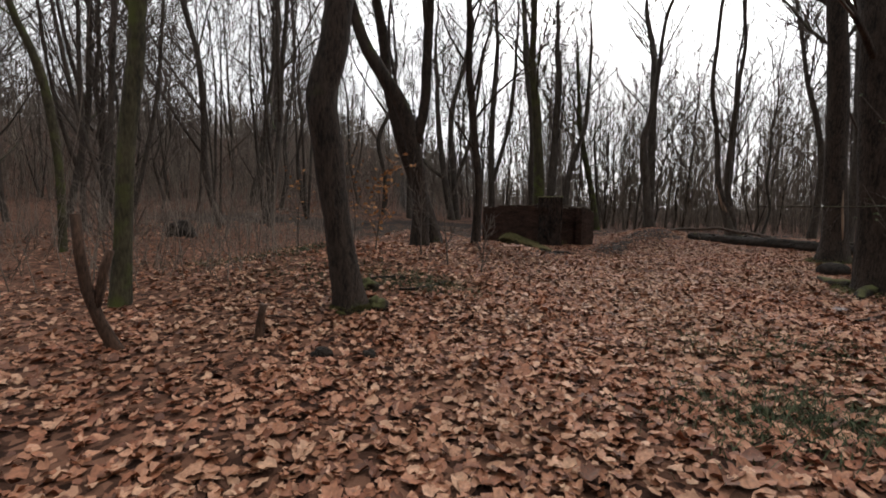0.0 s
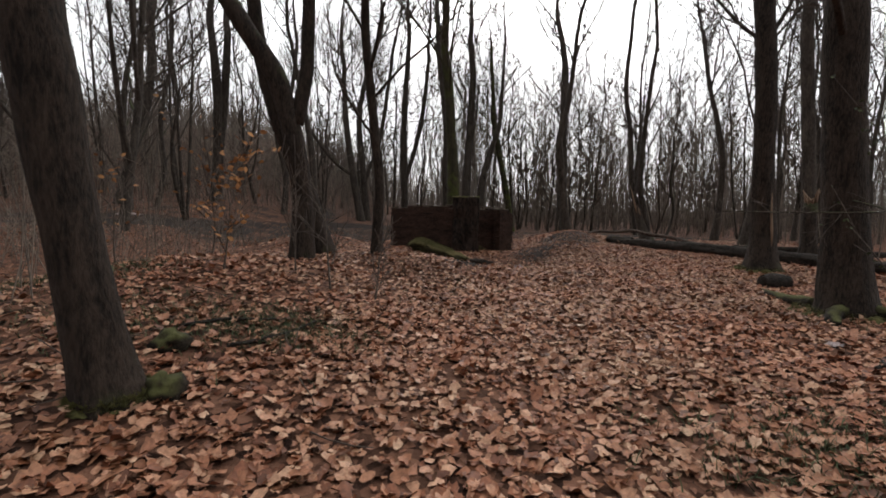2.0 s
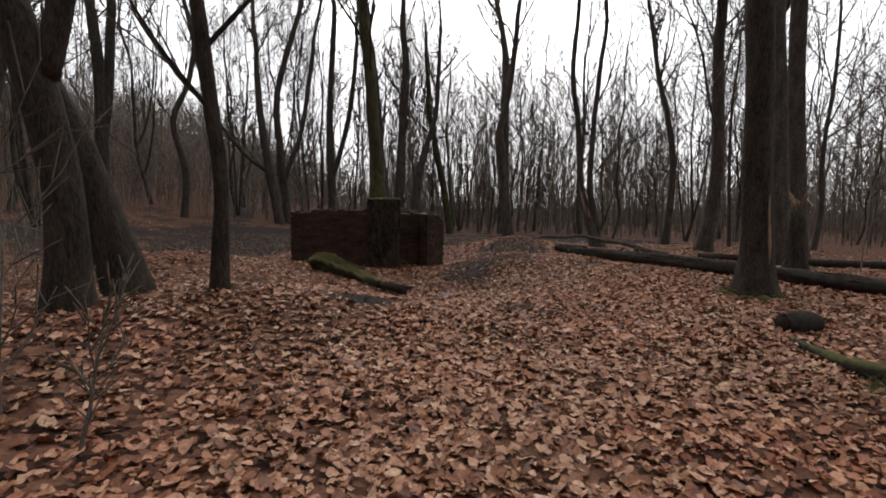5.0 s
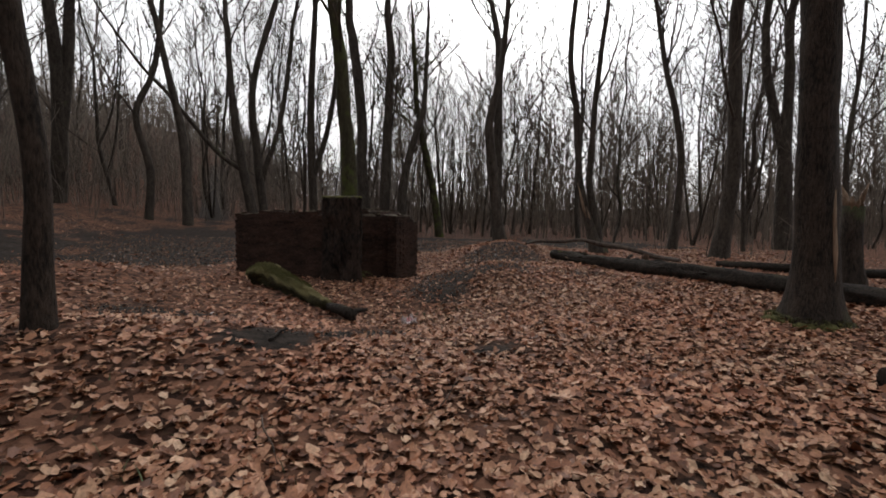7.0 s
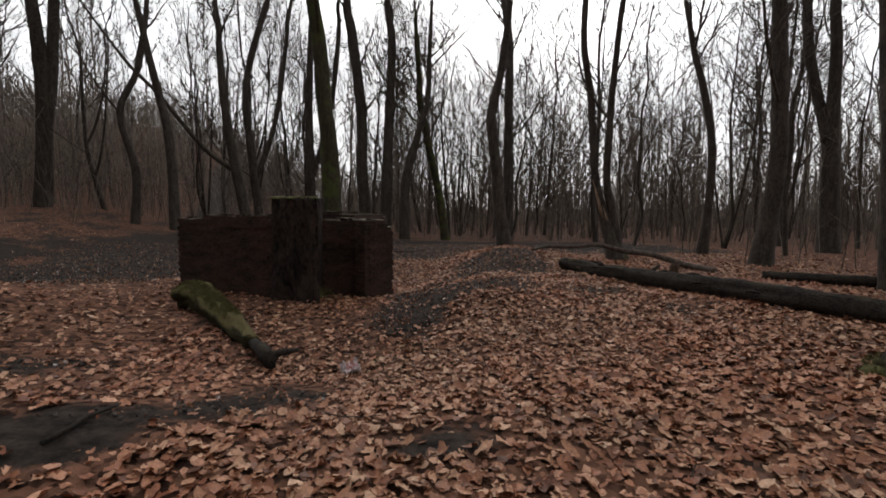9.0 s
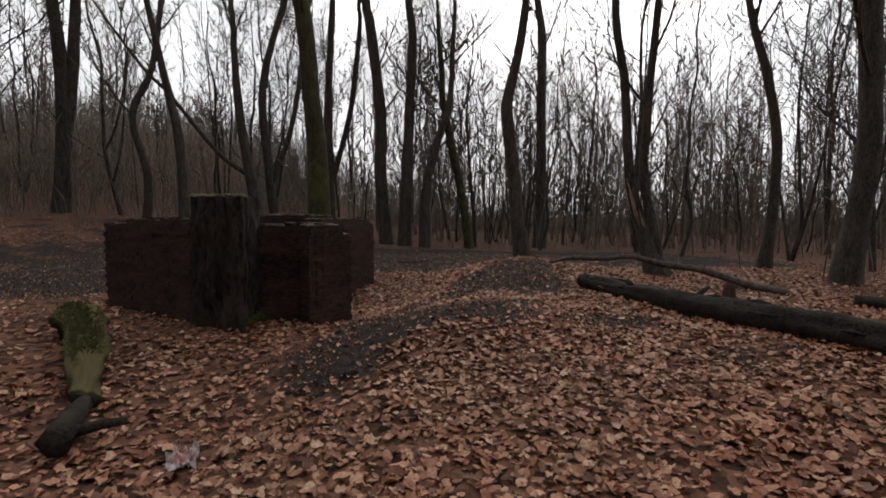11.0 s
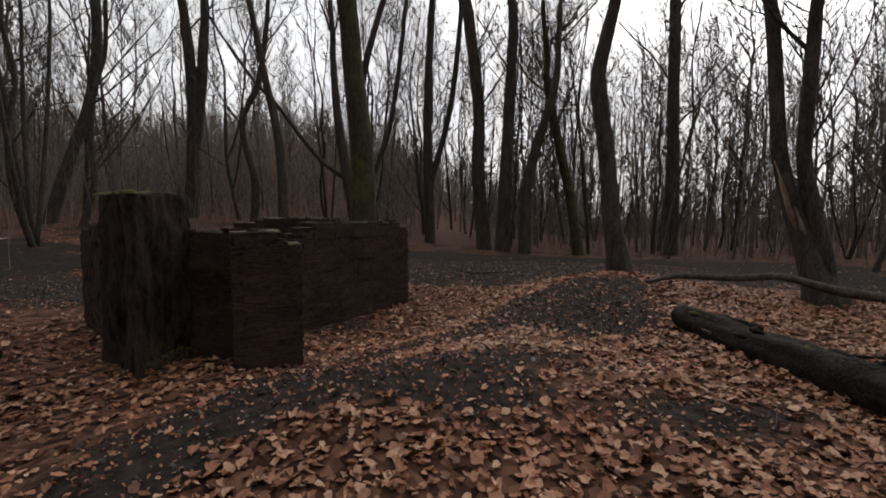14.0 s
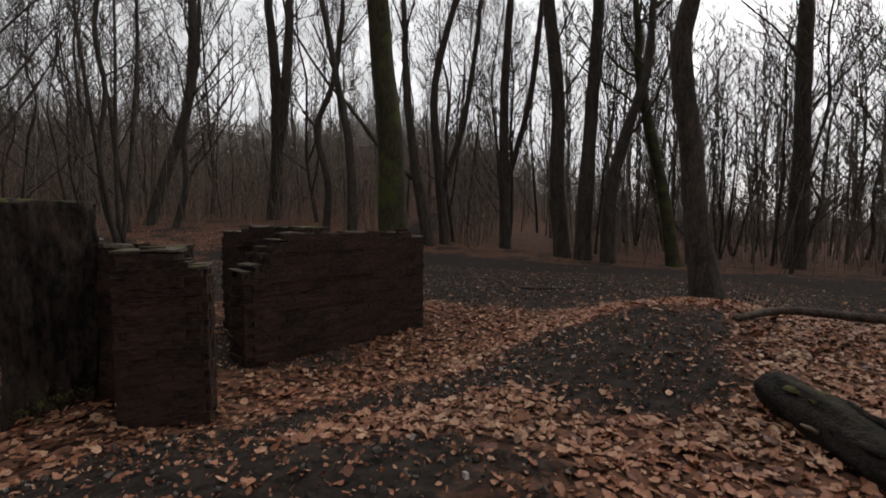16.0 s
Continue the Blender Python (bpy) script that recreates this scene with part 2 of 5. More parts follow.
def ground_material():
    """Litter of leaves, bare black soil where it is trodden, dull grass here and there."""
    m = bpy.data.materials.new("woodland_ground")
    m.use_nodes = True
    n, l = m.node_tree.nodes, m.node_tree.links
    bsdf = n["Principled BSDF"]
    tc = n.new("ShaderNodeTexCoord")

    def noise_node(s, d=5.0):
        k = n.new("ShaderNodeTexNoise")
        k.inputs["Scale"].default_value, k.inputs["Detail"].default_value, k.inputs["Roughness"].default_value = s, d, 0.65
        l.new(tc.outputs["Object"], k.inputs["Vector"])
        return k

    def ramp_node(src, a, ca, b, cb):
        r = n.new("ShaderNodeValToRGB")
        r.color_ramp.elements[0].position, r.color_ramp.elements[0].color = a, (*ca, 1)
        r.color_ramp.elements[1].position, r.color_ramp.elements[1].color = b, (*cb, 1)
        l.new(src, r.inputs["Fac"])
        return r.outputs["Color"]

    cells = n.new("ShaderNodeTexVoronoi")
    cells.inputs["Scale"].default_value = 13.0
    l.new(tc.outputs["Object"], cells.inputs["Vector"])
    sep = n.new("ShaderNodeSeparateColor")
    l.new(cells.outputs["Color"], sep.inputs["Color"])
    litter = ramp_node(sep.outputs["Red"], 0.05, (0.022, 0.0105, 0.007), 0.95, (0.19, 0.094, 0.06))
    soil = ramp_node(noise_node(7.0).outputs["Fac"], 0.32, (0.007, 0.0056, 0.0047), 0.68, (0.05, 0.038, 0.031))
    att = n.new("ShaderNodeAttribute")
    att.attribute_name = "bare"
    edge = noise_node(5.0, 6.0)
    mix_f = n.new("ShaderNodeMath")
    mix_f.operation = "ADD"
    l.new(att.outputs["Fac"], mix_f.inputs[0])
    l.new(edge.outputs["Fac"], mix_f.inputs[1])
    cut = n.new("ShaderNodeMapRange")
    cut.inputs["From Min"].default_value, cut.inputs["From Max"].default_value = 0.72, 0.95
    l.new(mix_f.outputs["Value"], cut.inputs["Value"])
    mix = n.new("ShaderNodeMix")
    mix.data_type = "RGBA"
    l.new(cut.outputs["Result"], mix.inputs["Factor"])
    l.new(litter, mix.inputs["A"])
    l.new(soil, mix.inputs["B"])
    l.new(mix.outputs["Result"], bsdf.inputs["Base Color"])
    bsdf.inputs["Roughness"].default_value = 0.95
    bsdf.inputs["Specular IOR Level"].default_value = 0.1
    bp = n.new("ShaderNodeBump")
    bp.inputs["Strength"].default_value, bp.inputs["Distance"].default_value = 0.7, 0.03
    l.new(noise_node(22.0).outputs["Fac"], bp.inputs["Height"])
    l.new(bp.outputs["Normal"], bsdf.inputs["Normal"])
    return m


GROUND = ground_material()


# ---- shapes ----
class Geo:
    """Verts and faces of one mesh on the way."""

    def __init__(self):
        self.v, self.f = [], []

    def tube(self, pts, radii, sides=6, lump=0.0, flare=0.0, seed=0.0, cap=True):
        pts = [Vector(p) for p in pts]
        side = None
        first = len(self.v)
        for i, p in enumerate(pts):
            d = (pts[min(i + 1, len(pts) - 1)] - pts[max(i - 1, 0)]).normalized()
            if side is None:
                side = d.orthogonal().normalized()
            side = (side - d * side.dot(d)).normalized()
            other = d.cross(side)
            for k in range(sides):
                a = 2 * math.pi * k / sides
                r = radii[i]
                if lump:
                    q = Vector((math.cos(a) * 1.6, math.sin(a) * 1.6, (p - pts[0]).length * 1.3 + seed))
                    r *= 1 + lump * noise.noise(q) + lump * 0.5 * noise.noise(q * 2.7)
                if flare:
                    r *= 1 + flare * math.exp(-(p - pts[0]).length / 0.33) * (0.45 + 0.55 * math.cos(5 * a + seed) ** 2)
                self.v.append(p + (side * math.cos(a) + other * math.sin(a)) * r)
        for i in range(len(pts) - 1):
            for k in range(sides):
                a, b = first + i * sides + k, first + i * sides + (k + 1) % sides
                self.f.append((a, b, b + sides, a + sides))
        if cap:
            self.f.append(tuple(first + k for k in reversed(range(sides))))
            self.f.append(tuple(first + (len(pts) - 1) * sides + k for k in range(sides)))

    def box(self, m, size, jitter=0.0, rng=random):
        first = len(self.v)
        for x in (-0.5, 0.5):
            for y in (-0.5, 0.5):
                for z in (-0.5, 0.5):
                    self.v.append(m @ Vector((x * size[0] + rng.uniform(-jitter, jitter), y * size[1] + rng.uniform(-jitter, jitter), z * size[2] + rng.uniform(-jitter, jitter))))
        for q in ((0, 1, 3, 2), (4, 6, 7, 5), (0, 4, 5, 1), (2, 3, 7, 6), (0, 2, 6, 4), (1, 5, 7, 3)):
            self.f.append(tuple(first + k for k in q))

    def mesh(self, name, material, smooth=True):
        me = bpy.data.meshes.new(name)
        me.from_pydata([tuple(p) for p in self.v], [], self.f)
        me.materials.append(material)
        if smooth:
            me.polygons.foreach_set("use_smooth", [True] * len(me.polygons))
        me.update()
        return me


def rough_log(g, pts, radii, sides, seed, deep=0.16):
    """A tube with split, furrowed bark."""
    g.tube(pts, radii, sides, deep, 0, seed)
    n = len(pts)
    for i in range(n):
        for k in range(sides):
            v = g.v[len(g.v) - n * sides + i * sides + k]
            c = pts[i]
            furrow = noise.noise((k * 1.9 + seed, i * 0.09, seed)) * 0.15 + noise.noise((k * 0.7, i * 0.6, seed + 4)) * 0.13
            v += (v - c) * furrow


def part(name, geo, material, parent, label="", smooth=True):
    ob = new(name, geo.mesh(name, material, smooth) if isinstance(geo, Geo) else geo)
    ob.parent = parent
    if label:
        tagged(ob, label)
    return ob


def empty(name, place, label, category, group="", kind=""):
    ob = new(name)
    ob.empty_display_size = 0.2
    ob.matrix_basis = Matrix.Translation(place)
    return tagged(ob, label, category, group, kind)


def smooth_line(points, per=5):
    """Catmull-Rom through (x, y, z, r) points."""
    p = [Vector(q) for q in points]
    p = [p[0] * 2 - p[1]] + p + [p[-1] * 2 - p[-2]]
    out = []
    for i in range(1, len(p) - 2):
        for k in range(per):
            t = k / per
            out.append(0.5 * ((2 * p[i]) + (p[i + 1] - p[i - 1]) * t + (2 * p[i - 1] - 5 * p[i] + 4 * p[i + 1] - p[i + 2]) * t * t + (3 * p[i] - p[i - 1] - 3 * p[i + 1] + p[i + 2]) * t ** 3))
    out.append(p[-2])
    return out


# ---- the lie of the land ----
def bump(x, y, cx, cy, rx, ry, turn=0.0):
    """A smooth round rise, 1 at its middle."""
    c, s = math.cos(math.radians(turn)), math.sin(math.radians(turn))
    u, v = (x - cx) * c + (y - cy) * s, -(x - cx) * s + (y - cy) * c
    return math.exp(-(u / rx) ** 2 - (v / ry) ** 2)


def step(a, b, t):
    t = min(max((t - a) / (b - a), 0.0), 1.0)
    return t * t * (3 - 2 * t)


def height(x, y):
    z = -0.10
    z += 0.66 * bump(x, y, -2.2, 9.8, 2.6, 3.7)                # leafy bank under the leaning trees
    z += 0.62 * bump(x, y, -1.0, 17.3, 1.9, 2.6)               # its far end, beside the ruin
    z += 0.40 * bump(x, y, 1.3, 12.9, 2.2, 1.6)
    z += 0.36 * bump(x, y, 7.4, 17.3, 1.9, 1.2, 35)           # trodden ridge
    z += 0.46 * bump(x, y, 10.3, 23.0, 3.0, 1.6, 60)
    z -= 0.24 * bump(x, y, 4.4, 15.2, 1.6, 1.6)                # hollow before the ruin
    z -= 0.26 * bump(x, y, 6.9, 21.2, 2.6, 1.1, 60)           # trench along its wall
    z += 0.12 * bump(x, y, 12.0, 17.0, 4.0, 6.0)
    z += 0.5 * step(-4, -9, x) * step(6, 14, y)
    d = math.hypot(x, y)
    az = math.degrees(math.atan2(-x, y))                       # to the left of straight ahead
    z -= 0.9 * step(25, 60, d) * step(-6, -22, az)
    hill = step(-10, 13, az)
    z += hill * (1.4 * step(26, 46, d) + 13.5 * step(43, 108, d))
    if d > 40:
        z += hill * step(40, 70, d) * 1.3 * math.sin(x * 0.11 + 1.0) * math.sin(y * 0.07 + x * 0.03)
    return z


def bare(x, y):
    """How far the ground is trodden bare, 0 to 1; before the pier also shade drawn as soil."""
    # the first lobe is soil, and also darkens leaves that the pier shades
    b = 1.6 * bump(x, y, 6.05, 16.75, 1.05, 0.5, 72) + 1.5 * bump(x, y, 7.15, 17.4, 1.55, 0.55, 30) + 1.2 * bump(x, y, 7.3, 19.5, 1.4, 0.42, 51)
    b += 1.2 * bump(x, y, 9.5, 21.5, 1.6, 0.85, 43) + 0.6 * bump(x, y, 8.05, 17.3, 0.6, 0.4, 80) + 0.95 * bump(x, y, 9.5, 20.1, 1.0, 0.5, 45)
    b += 0.6 * bump(x, y, 5.25, 11.5, 0.4, 0.25, 20)
    b += 0.55 * bump(x, y, 10.4, 15.6, 0.8, 0.4, 20) + 0.45 * bump(x, y, 9.9, 17.3, 0.8, 0.4, 10)
    b += 0.75 * bump(x, y, 3.5, 13.3, 0.9, 0.5, 30) + 0.6 * bump(x, y, 1.4, 14.8, 1.0, 0.6) + 0.7 * bump(x, y, 2.6, 12.7, 0.5, 0.3) + 0.5 * bump(x, y, 5.4, 12.4, 0.7, 0.3)
    b += 0.7 * bump(x, y, 3.9, 20.9, 1.6, 1.6)
    low = 24.0 - 4.5 * step(2.4, 0.0, x) + 4.5 * step(-4, -9, x)
    high = 37.0 - 5.0 * step(-2, -7, x)
    b += (0.85 - 0.3 * step(-1, -5, x)) * step(low - 0.5, low + 2.5, y) * step(high, high - 4, y) * step(-22, -12, x) * step(26, 16, x)
    b += 0.25 * step(24, 34, y)
    b += 0.55 * bump(x, y, -3.5 - 0.14 * (y - 50), y, 0.9, 9) * step(38, 44, y) * step(84, 70, y)
    b -= 1.3 * bump(x, y, 8.15, 19.1, 0.6, 0.32, 25) + 0.8 * bump(x, y, 7.1, 16.25, 0.7, 0.35)
    if -16 < x < 28 and 8 < y < 42:
        b += (0.28 + 0.5 * max(b, 0)) * (noise.noise((x * 0.8, y * 0.8, 0)) + 0.6 * noise.noise((x * 2.3, y * 2.3, 5)))
    return min(max(b, 0.0), 1.0)


def axis(fine_from, fine_to, fine, low, high):
    out, c = [], fine_from
    while c < fine_to:
        out.append(c)
        c += fine
    s, c = fine, fine_to
    while c < high:
        out.append(c)
        s *= 1.13
        c += s
    out.append(high)
    s, c = fine, fine_from
    while c > low:
        s *= 1.13
        c -= s
        out.insert(0, c)
    return out


def build_ground():
    xs, ys = axis(-7, 17, 0.2, -1500, 1500), axis(-1, 30, 0.2, -1500, 1500)
    me = bpy.data.meshes.new("ground")
    verts = []
    for y in ys:
        for x in xs:
            rough = 0.035 * noise.noise((x * 0.9, y * 0.9, 0)) + 0.02 * noise.noise((x * 2.7, y * 2.7, 3)) if abs(x) < 60 and abs(y) < 90 else 0
            verts.append((x, y, height(x, y) + rough))
    w = len(xs)
    faces = [(j * w + i, j * w + i + 1, (j + 1) * w + i + 1, (j + 1) * w + i) for j in range(len(ys) - 1) for i in range(w - 1)]
    me.from_pydata(verts, [], faces)
    att = me.attributes.new("bare", "FLOAT", "POINT")
    att.data.foreach_set("value", [bare(v[0], v[1]) for v in verts])
    me.polygons.foreach_set("use_smooth", [True] * len(faces))
    me.materials.append(GROUND)
    ob = new("ground", me)
    return tagged(ob, "uneven woodland ground under brown leaf litter with black trodden soil", "ground", kind="structure")


build_ground()


def land(x, y):
    return height(x, y) + 0.035 * noise.noise((x * 0.9, y * 0.9, 0)) + 0.02 * noise.noise((x * 2.7, y * 2.7, 3))


# ---- the ruin ----
BRICKS = []
for kind_no in range(4):
    rng = random.Random(kind_no)
    g = Geo()
    g.box(Matrix.Identity(4), (0.212, 0.1, 0.07), 0.008, rng)
    BRICKS.append(g.mesh("brick", BRICK, False))
later = []                             # bricks are set last


def ruin_wall(p0, p1, thick, top, seed, label, lost=0.06, both=True, rubble=0.8):
    """A brick wall from p0 to p1 whose outer face is on the right of that line. top(u): its height above z = 0 at u metres."""
    rng = random.Random(seed)
    a, b = Vector((*p0, 0)), Vector((*p1, 0))
    along = (b - a).normalized()
    inward = Vector((-along.y, along.x, 0))
    length = (b - a).length
    wall = empty("ruined_wall", a, label, "wall", "ruin")
    turn = Matrix((along, inward, Vector((0, 0, 1)))).transposed().to_4x4()
    wall.matrix_basis = Matrix.Translation(a) @ turn
    z0 = -0.5
    core = Geo()
    n = max(2, round((length - 0.1) / 0.11))
    for i in range(n):
        u = 0.05 + (i + 0.5) * (length - 0.1) / n
        h = top(u) - 0.02 - z0
        core.box(Matrix.Translation((u, thick / 2, z0 + h / 2)), (length / n + 0.002, thick - 0.06, h))
    part("core", core, MORTAR, wall, "sooty crumbling mortar between the bricks", False)
    rest = Geo()
    rows = int((max(top(i * length / 20) for i in range(21)) - z0) / 0.075) + 1
    for row in range(rows):
        z = z0 + 0.0375 + row * 0.075
        edges = [0.0] + [k * 0.22 + (0.11 if row % 2 else 0.0) for k in range(int(length / 0.22) + 2)] + [length]
        edges = sorted(e for e in set(edges) if 0.0 <= e <= length)
        worn = abs(noise.noise((row * 0.9, seed, 7))) * 0.05
        for e0, e1 in zip(edges, edges[1:]):
            u, wide = (e0 + e1) / 2, e1 - e0 - 0.001
            if wide < 0.04 or z + 0.03 > top(u) + rng.uniform(-0.02, 0.03) or z < -0.42:
                continue
            sink = abs(rng.gauss(0, 0.0025)) + (0.014 if rng.random() < lost * 0.5 else 0.0) + 0.03 * max(0, noise.noise((u * 1.1, z * 3.4, seed))) + 0.026 * max(0, noise.noise((row * 1.3, u * 0.5 + seed, 1)))
            edge = min(u, length - u)
            sink += 0.05 * max(0.0, 1 - edge / 0.2) ** 2 + worn * max(0.0, 1 - edge / 0.3) * rng.random()      # corners worn round
            sink += 0.03 * max(0.0, 1 - (top(u) - z) / 0.14)                                                # and the upper edge
            m = Matrix.Translation((u, 0.05 + sink - 0.004, z)) @ Euler((rng.gauss(0, 0.01), rng.gauss(0, 0.006), rng.gauss(0, 0.01))).to_matrix().to_4x4() @ Matrix.Diagonal((wide / 0.212, 1, 1.06, 1))
            later.append((wall, rng.choice(BRICKS), m))
            if both:
                rest.box(Matrix.Translation((u, thick - 0.05 - sink, z)), (wide, 0.1, 0.07), 0.008, rng)
        # the two ends show headers
        for u in (0.045, length - 0.045):
            k = 0.103
            while k < thick - 0.12:
                wide = min(0.1, thick - 0.105 - k)
                if wide > 0.03 and z + 0.03 < top(u) and z > -0.42:
                    worn_in = (0.035 * noise.noise((row * 1.1, seed, 3)) + rng.uniform(0, 0.012)) * (1 if u < 0.1 else -1)
                    rest.box(Matrix.Translation((u + worn_in, k + wide / 2, z)), (0.104, wide + 0.006, 0.074), 0.006, rng)
                k += 0.11
    # worn bed along the top, paled for skylight, its lip standing out over the face
    bed = Geo()
    u = 0.0
    while u < length - 0.03:
        w = min(rng.uniform(0.12, 0.3), length - u)
        h = top(u + w / 2)
        if rng.random() < 0.86:
            bed.box(Matrix.Translation((u + w / 2, thick / 2 + rng.uniform(-0.008, 0.008), h + 0.006)), (w + 0.004, thick - rng.uniform(0.05, 0.11), rng.uniform(0.02, 0.036)), 0.012, rng)
        u += w
    part("capping", bed, SKYLIT_CAP, wall, "added worn bed, pale with painted skylight, with moss and leaf dirt", False)
    # loose bricks and rubble along the top
    u = 0.1
    while u < length - 0.1:
        for v in (0.16, 0.32):
            if v < thick - 0.08 and rng.random() < rubble:
                m = Matrix.Translation((u, v + rng.uniform(-0.04, 0.04), top(u) + rng.uniform(-0.02, 0.012))) @ Euler((rng.gauss(0, 0.06), rng.gauss(0, 0.06), rng.uniform(-0.6, 0.6))).to_matrix().to_4x4()
                rest.box(m, (0.2, 0.1, 0.06), 0.014, rng)
        u += rng.uniform(0.16, 0.26)
    ob = part("brickwork", rest, BRICK_JOINED, wall, "broken brick top and inner face with thin moss", False)
    tagged(ob, kind="stuff")
    return wall


def level(h, seed, rough=0.05, worn_a=0.0, worn_b=0.0, length=3.0):
    """A broken wall's top: level, stepped by courses, worn down at its ends."""
    def top(u):
        z = h + rough * noise.noise((u * 2.3, seed, 0)) + rough * 0.6 * noise.noise((u * 7, seed, 2))
        if worn_a:
            z -= worn_a * (1 - step(-0.25, 0.8, u))
        if worn_b:
            z -= worn_b * step(length - 0.35, length, u)
        return round((z + 0.5) / 0.075) * 0.075 - 0.5
    return top


ruin_wall((1.58, 20.33), (3.8, 18.5), 0.5, level(1.42, 1, 0.05, 0.12), 11, "low broken dark red brick wall joined to its pier, sooty")
ruin_wall((4.42, 18.72), (5.45, 18.72), 0.36, level(1.38, 2, 0.06), 12, "recessed brick wall joining pier and doorway stub")
ruin_wall((5.34, 18.27), (5.95, 18.66), 0.36, level(1.38, 3, 0.09, 0.0, 0.15, 0.72), 13, "thick brick stub beside the gap, top bricks crumbling")
ruin_wall((5.13, 20.05), (6.42, 22.8), 0.5, level(1.46, 4, 0.012, 0.62, 0.12, 2.92), 14, "brick wall beyond the gap, its end worn into steps", rubble=0.05)
ruin_wall((3.5, 21.4), (5.4, 21.02), 0.45, level(1.5, 6, 0.012, 0.06), 16, "inner brick cross wall with a level top", rubble=0.05)


def build_pier():
    pier = empty("masonry_pier", (4.09, 18.33, 0), "tall crumbling masonry pier, dark and streaked, moss on top", "pier", "ruin")
    bm = bmesh.new()
    bmesh.ops.create_cube(bm, size=1.0)
    bmesh.ops.subdivide_edges(bm, edges=bm.edges[:], cuts=31, use_grid_fill=True)
    for v in bm.verts:
        p = v.co.copy()
        s_x, s_y = p.x + 0.5, p.y + 0.5
        near, far = Vector((-0.46, 0.14, 0)).lerp(Vector((0.39, -0.38, 0)), s_x), Vector((-0.2, 0.72, 0)).lerp(Vector((0.46, 0.42, 0)), s_x)
        q = near.lerp(far, s_y)
        q.z = p.z * 2.3 + 0.65
        out = Vector((p.x, p.y, 0))
        k = max(abs(p.x), abs(p.y))
        out = (Vector((q.x, q.y - 0.2, 0))).normalized() if k > 0.4 else Vector((0, 0, 0))
        s = -0.05 * max(0.0, 0.25 - abs(noise.noise((q.x * 5, q.y * 5, q.z * 0.9 + 3)))) / 0.25 + 0.09 * noise.noise((q.x * 3.4, q.y * 3.4, q.z * 1.8)) + 0.055 * noise.noise((q.x * 9, q.y * 9, q.z * 1.6)) + 0.02 * noise.noise((q.x * 19, q.y * 19, q.z * 6))
        s -= 0.05 * max(0, abs(p.x) + abs(p.y) - 0.85)
        s += 0.05 * step(0.0, -0.5, q.z)
        if q.z > 1.62:
            s += 0.02
        q += out * s
        if p.z > 0.45:
            q.z += 0.05 * noise.noise((q.x * 4, q.y * 4, 5)) + 0.02 * noise.noise((q.x * 11, q.y * 11, 1))
        v.co = q
    me = bpy.data.meshes.new("shaft")
    bm.to_mesh(me)
    bm.free()
    me.materials.append(PIER)
    me.polygons.foreach_set("use_smooth", [True] * len(me.polygons))
    part("shaft", me, PIER, pier, "dark rough masonry with vertical streaks")
    rng = random.Random(5)
    for i in range(17):
        g = Geo()
        cx, r = rng.uniform(-0.34, 0.34), rng.uniform(0.08, 0.15)
        cy = -0.2 * cx / 0.4 + rng.choice((0.02, 0.1, 0.3, 0.4)) + rng.uniform(-0.04, 0.04)
        if i > 7:
            edge = Vector((-0.46, 0.14)).lerp(Vector((0.39, -0.38)), (i - 7.5) / 9)
            cx, cy, r = edge.x + rng.uniform(0, 0.04), edge.y + rng.uniform(0.03, 0.09), rng.uniform(0.06, 0.1)
        rings, around = 4, 11
        for j in range(rings + 1):
            for k in range(around):
                a = 2 * math.pi * k / around
                rr = r * math.sin(math.pi / 2 * (1 - j / rings) + 0.02) * (1 + 0.35 * noise.noise((math.cos(a) * 2, math.sin(a) * 2, i * 3.1)))
                g.v.append(Vector((cx + rr * math.cos(a), cy + rr * math.sin(a), 1.785 + 0.042 * math.sin(math.pi / 2 * j / rings))))
        for j in range(rings):
            for k in range(around):
                a, b = j * around + k, j * around + (k + 1) % around
                g.f.append((a, b, b + around, a + around))
        part("moss_cushion", g, MOSS, pier, "green moss cushion")
    return pier


PIER_THING = build_pier()


# ---- trees ----
def branch(limb, crown, p, d, length, r, level_no, rng, rise=0.12, kids=(6, 5), wild=0.1, thin=0.005):
    """One branch into the mesh limb, and its children into the mesh crown: all sweep up towards the light."""
    n = (7, 3, 1)[min(level_no, 2)]
    sides = (5, 3, 3)[min(level_no, 2)]
    pts, rad, way = [p.copy()], [r], []
    d = d.normalized()
    for i in range(n):
        d = (d + Vector((rng.gauss(0, wild), rng.gauss(0, wild), rng.gauss(0, wild * 0.6) + rise))).normalized()
        pts.append(pts[-1] + d * (length / n))
        rad.append(max(r * (1 - 0.82 * (i + 1) / n), thin))
        way.append(d.copy())
    limb.tube(pts, rad, sides, cap=False)
    if level_no >= len(kids):
        return
    for k in range(kids[level_no]):
        t = (0.12 + 0.86 * (k + rng.random()) / kids[level_no]) * n
        i = min(int(t), n - 1)
        at = pts[i].lerp(pts[i + 1], t - i)
        side = way[i].orthogonal()
        side.rotate(Matrix.Rotation(rng.uniform(0, 6.283), 3, way[i]))
        nd = way[i] + side * rng.uniform(0.35, 0.85) + Vector((0, 0, 0.12))
        branch(crown, crown, at, nd, length * rng.uniform(0.3, 0.6), max(rad[i] * 0.6, thin * 1.25), level_no + 1, rng, rise * 0.9, kids, wild * 1.3, thin)


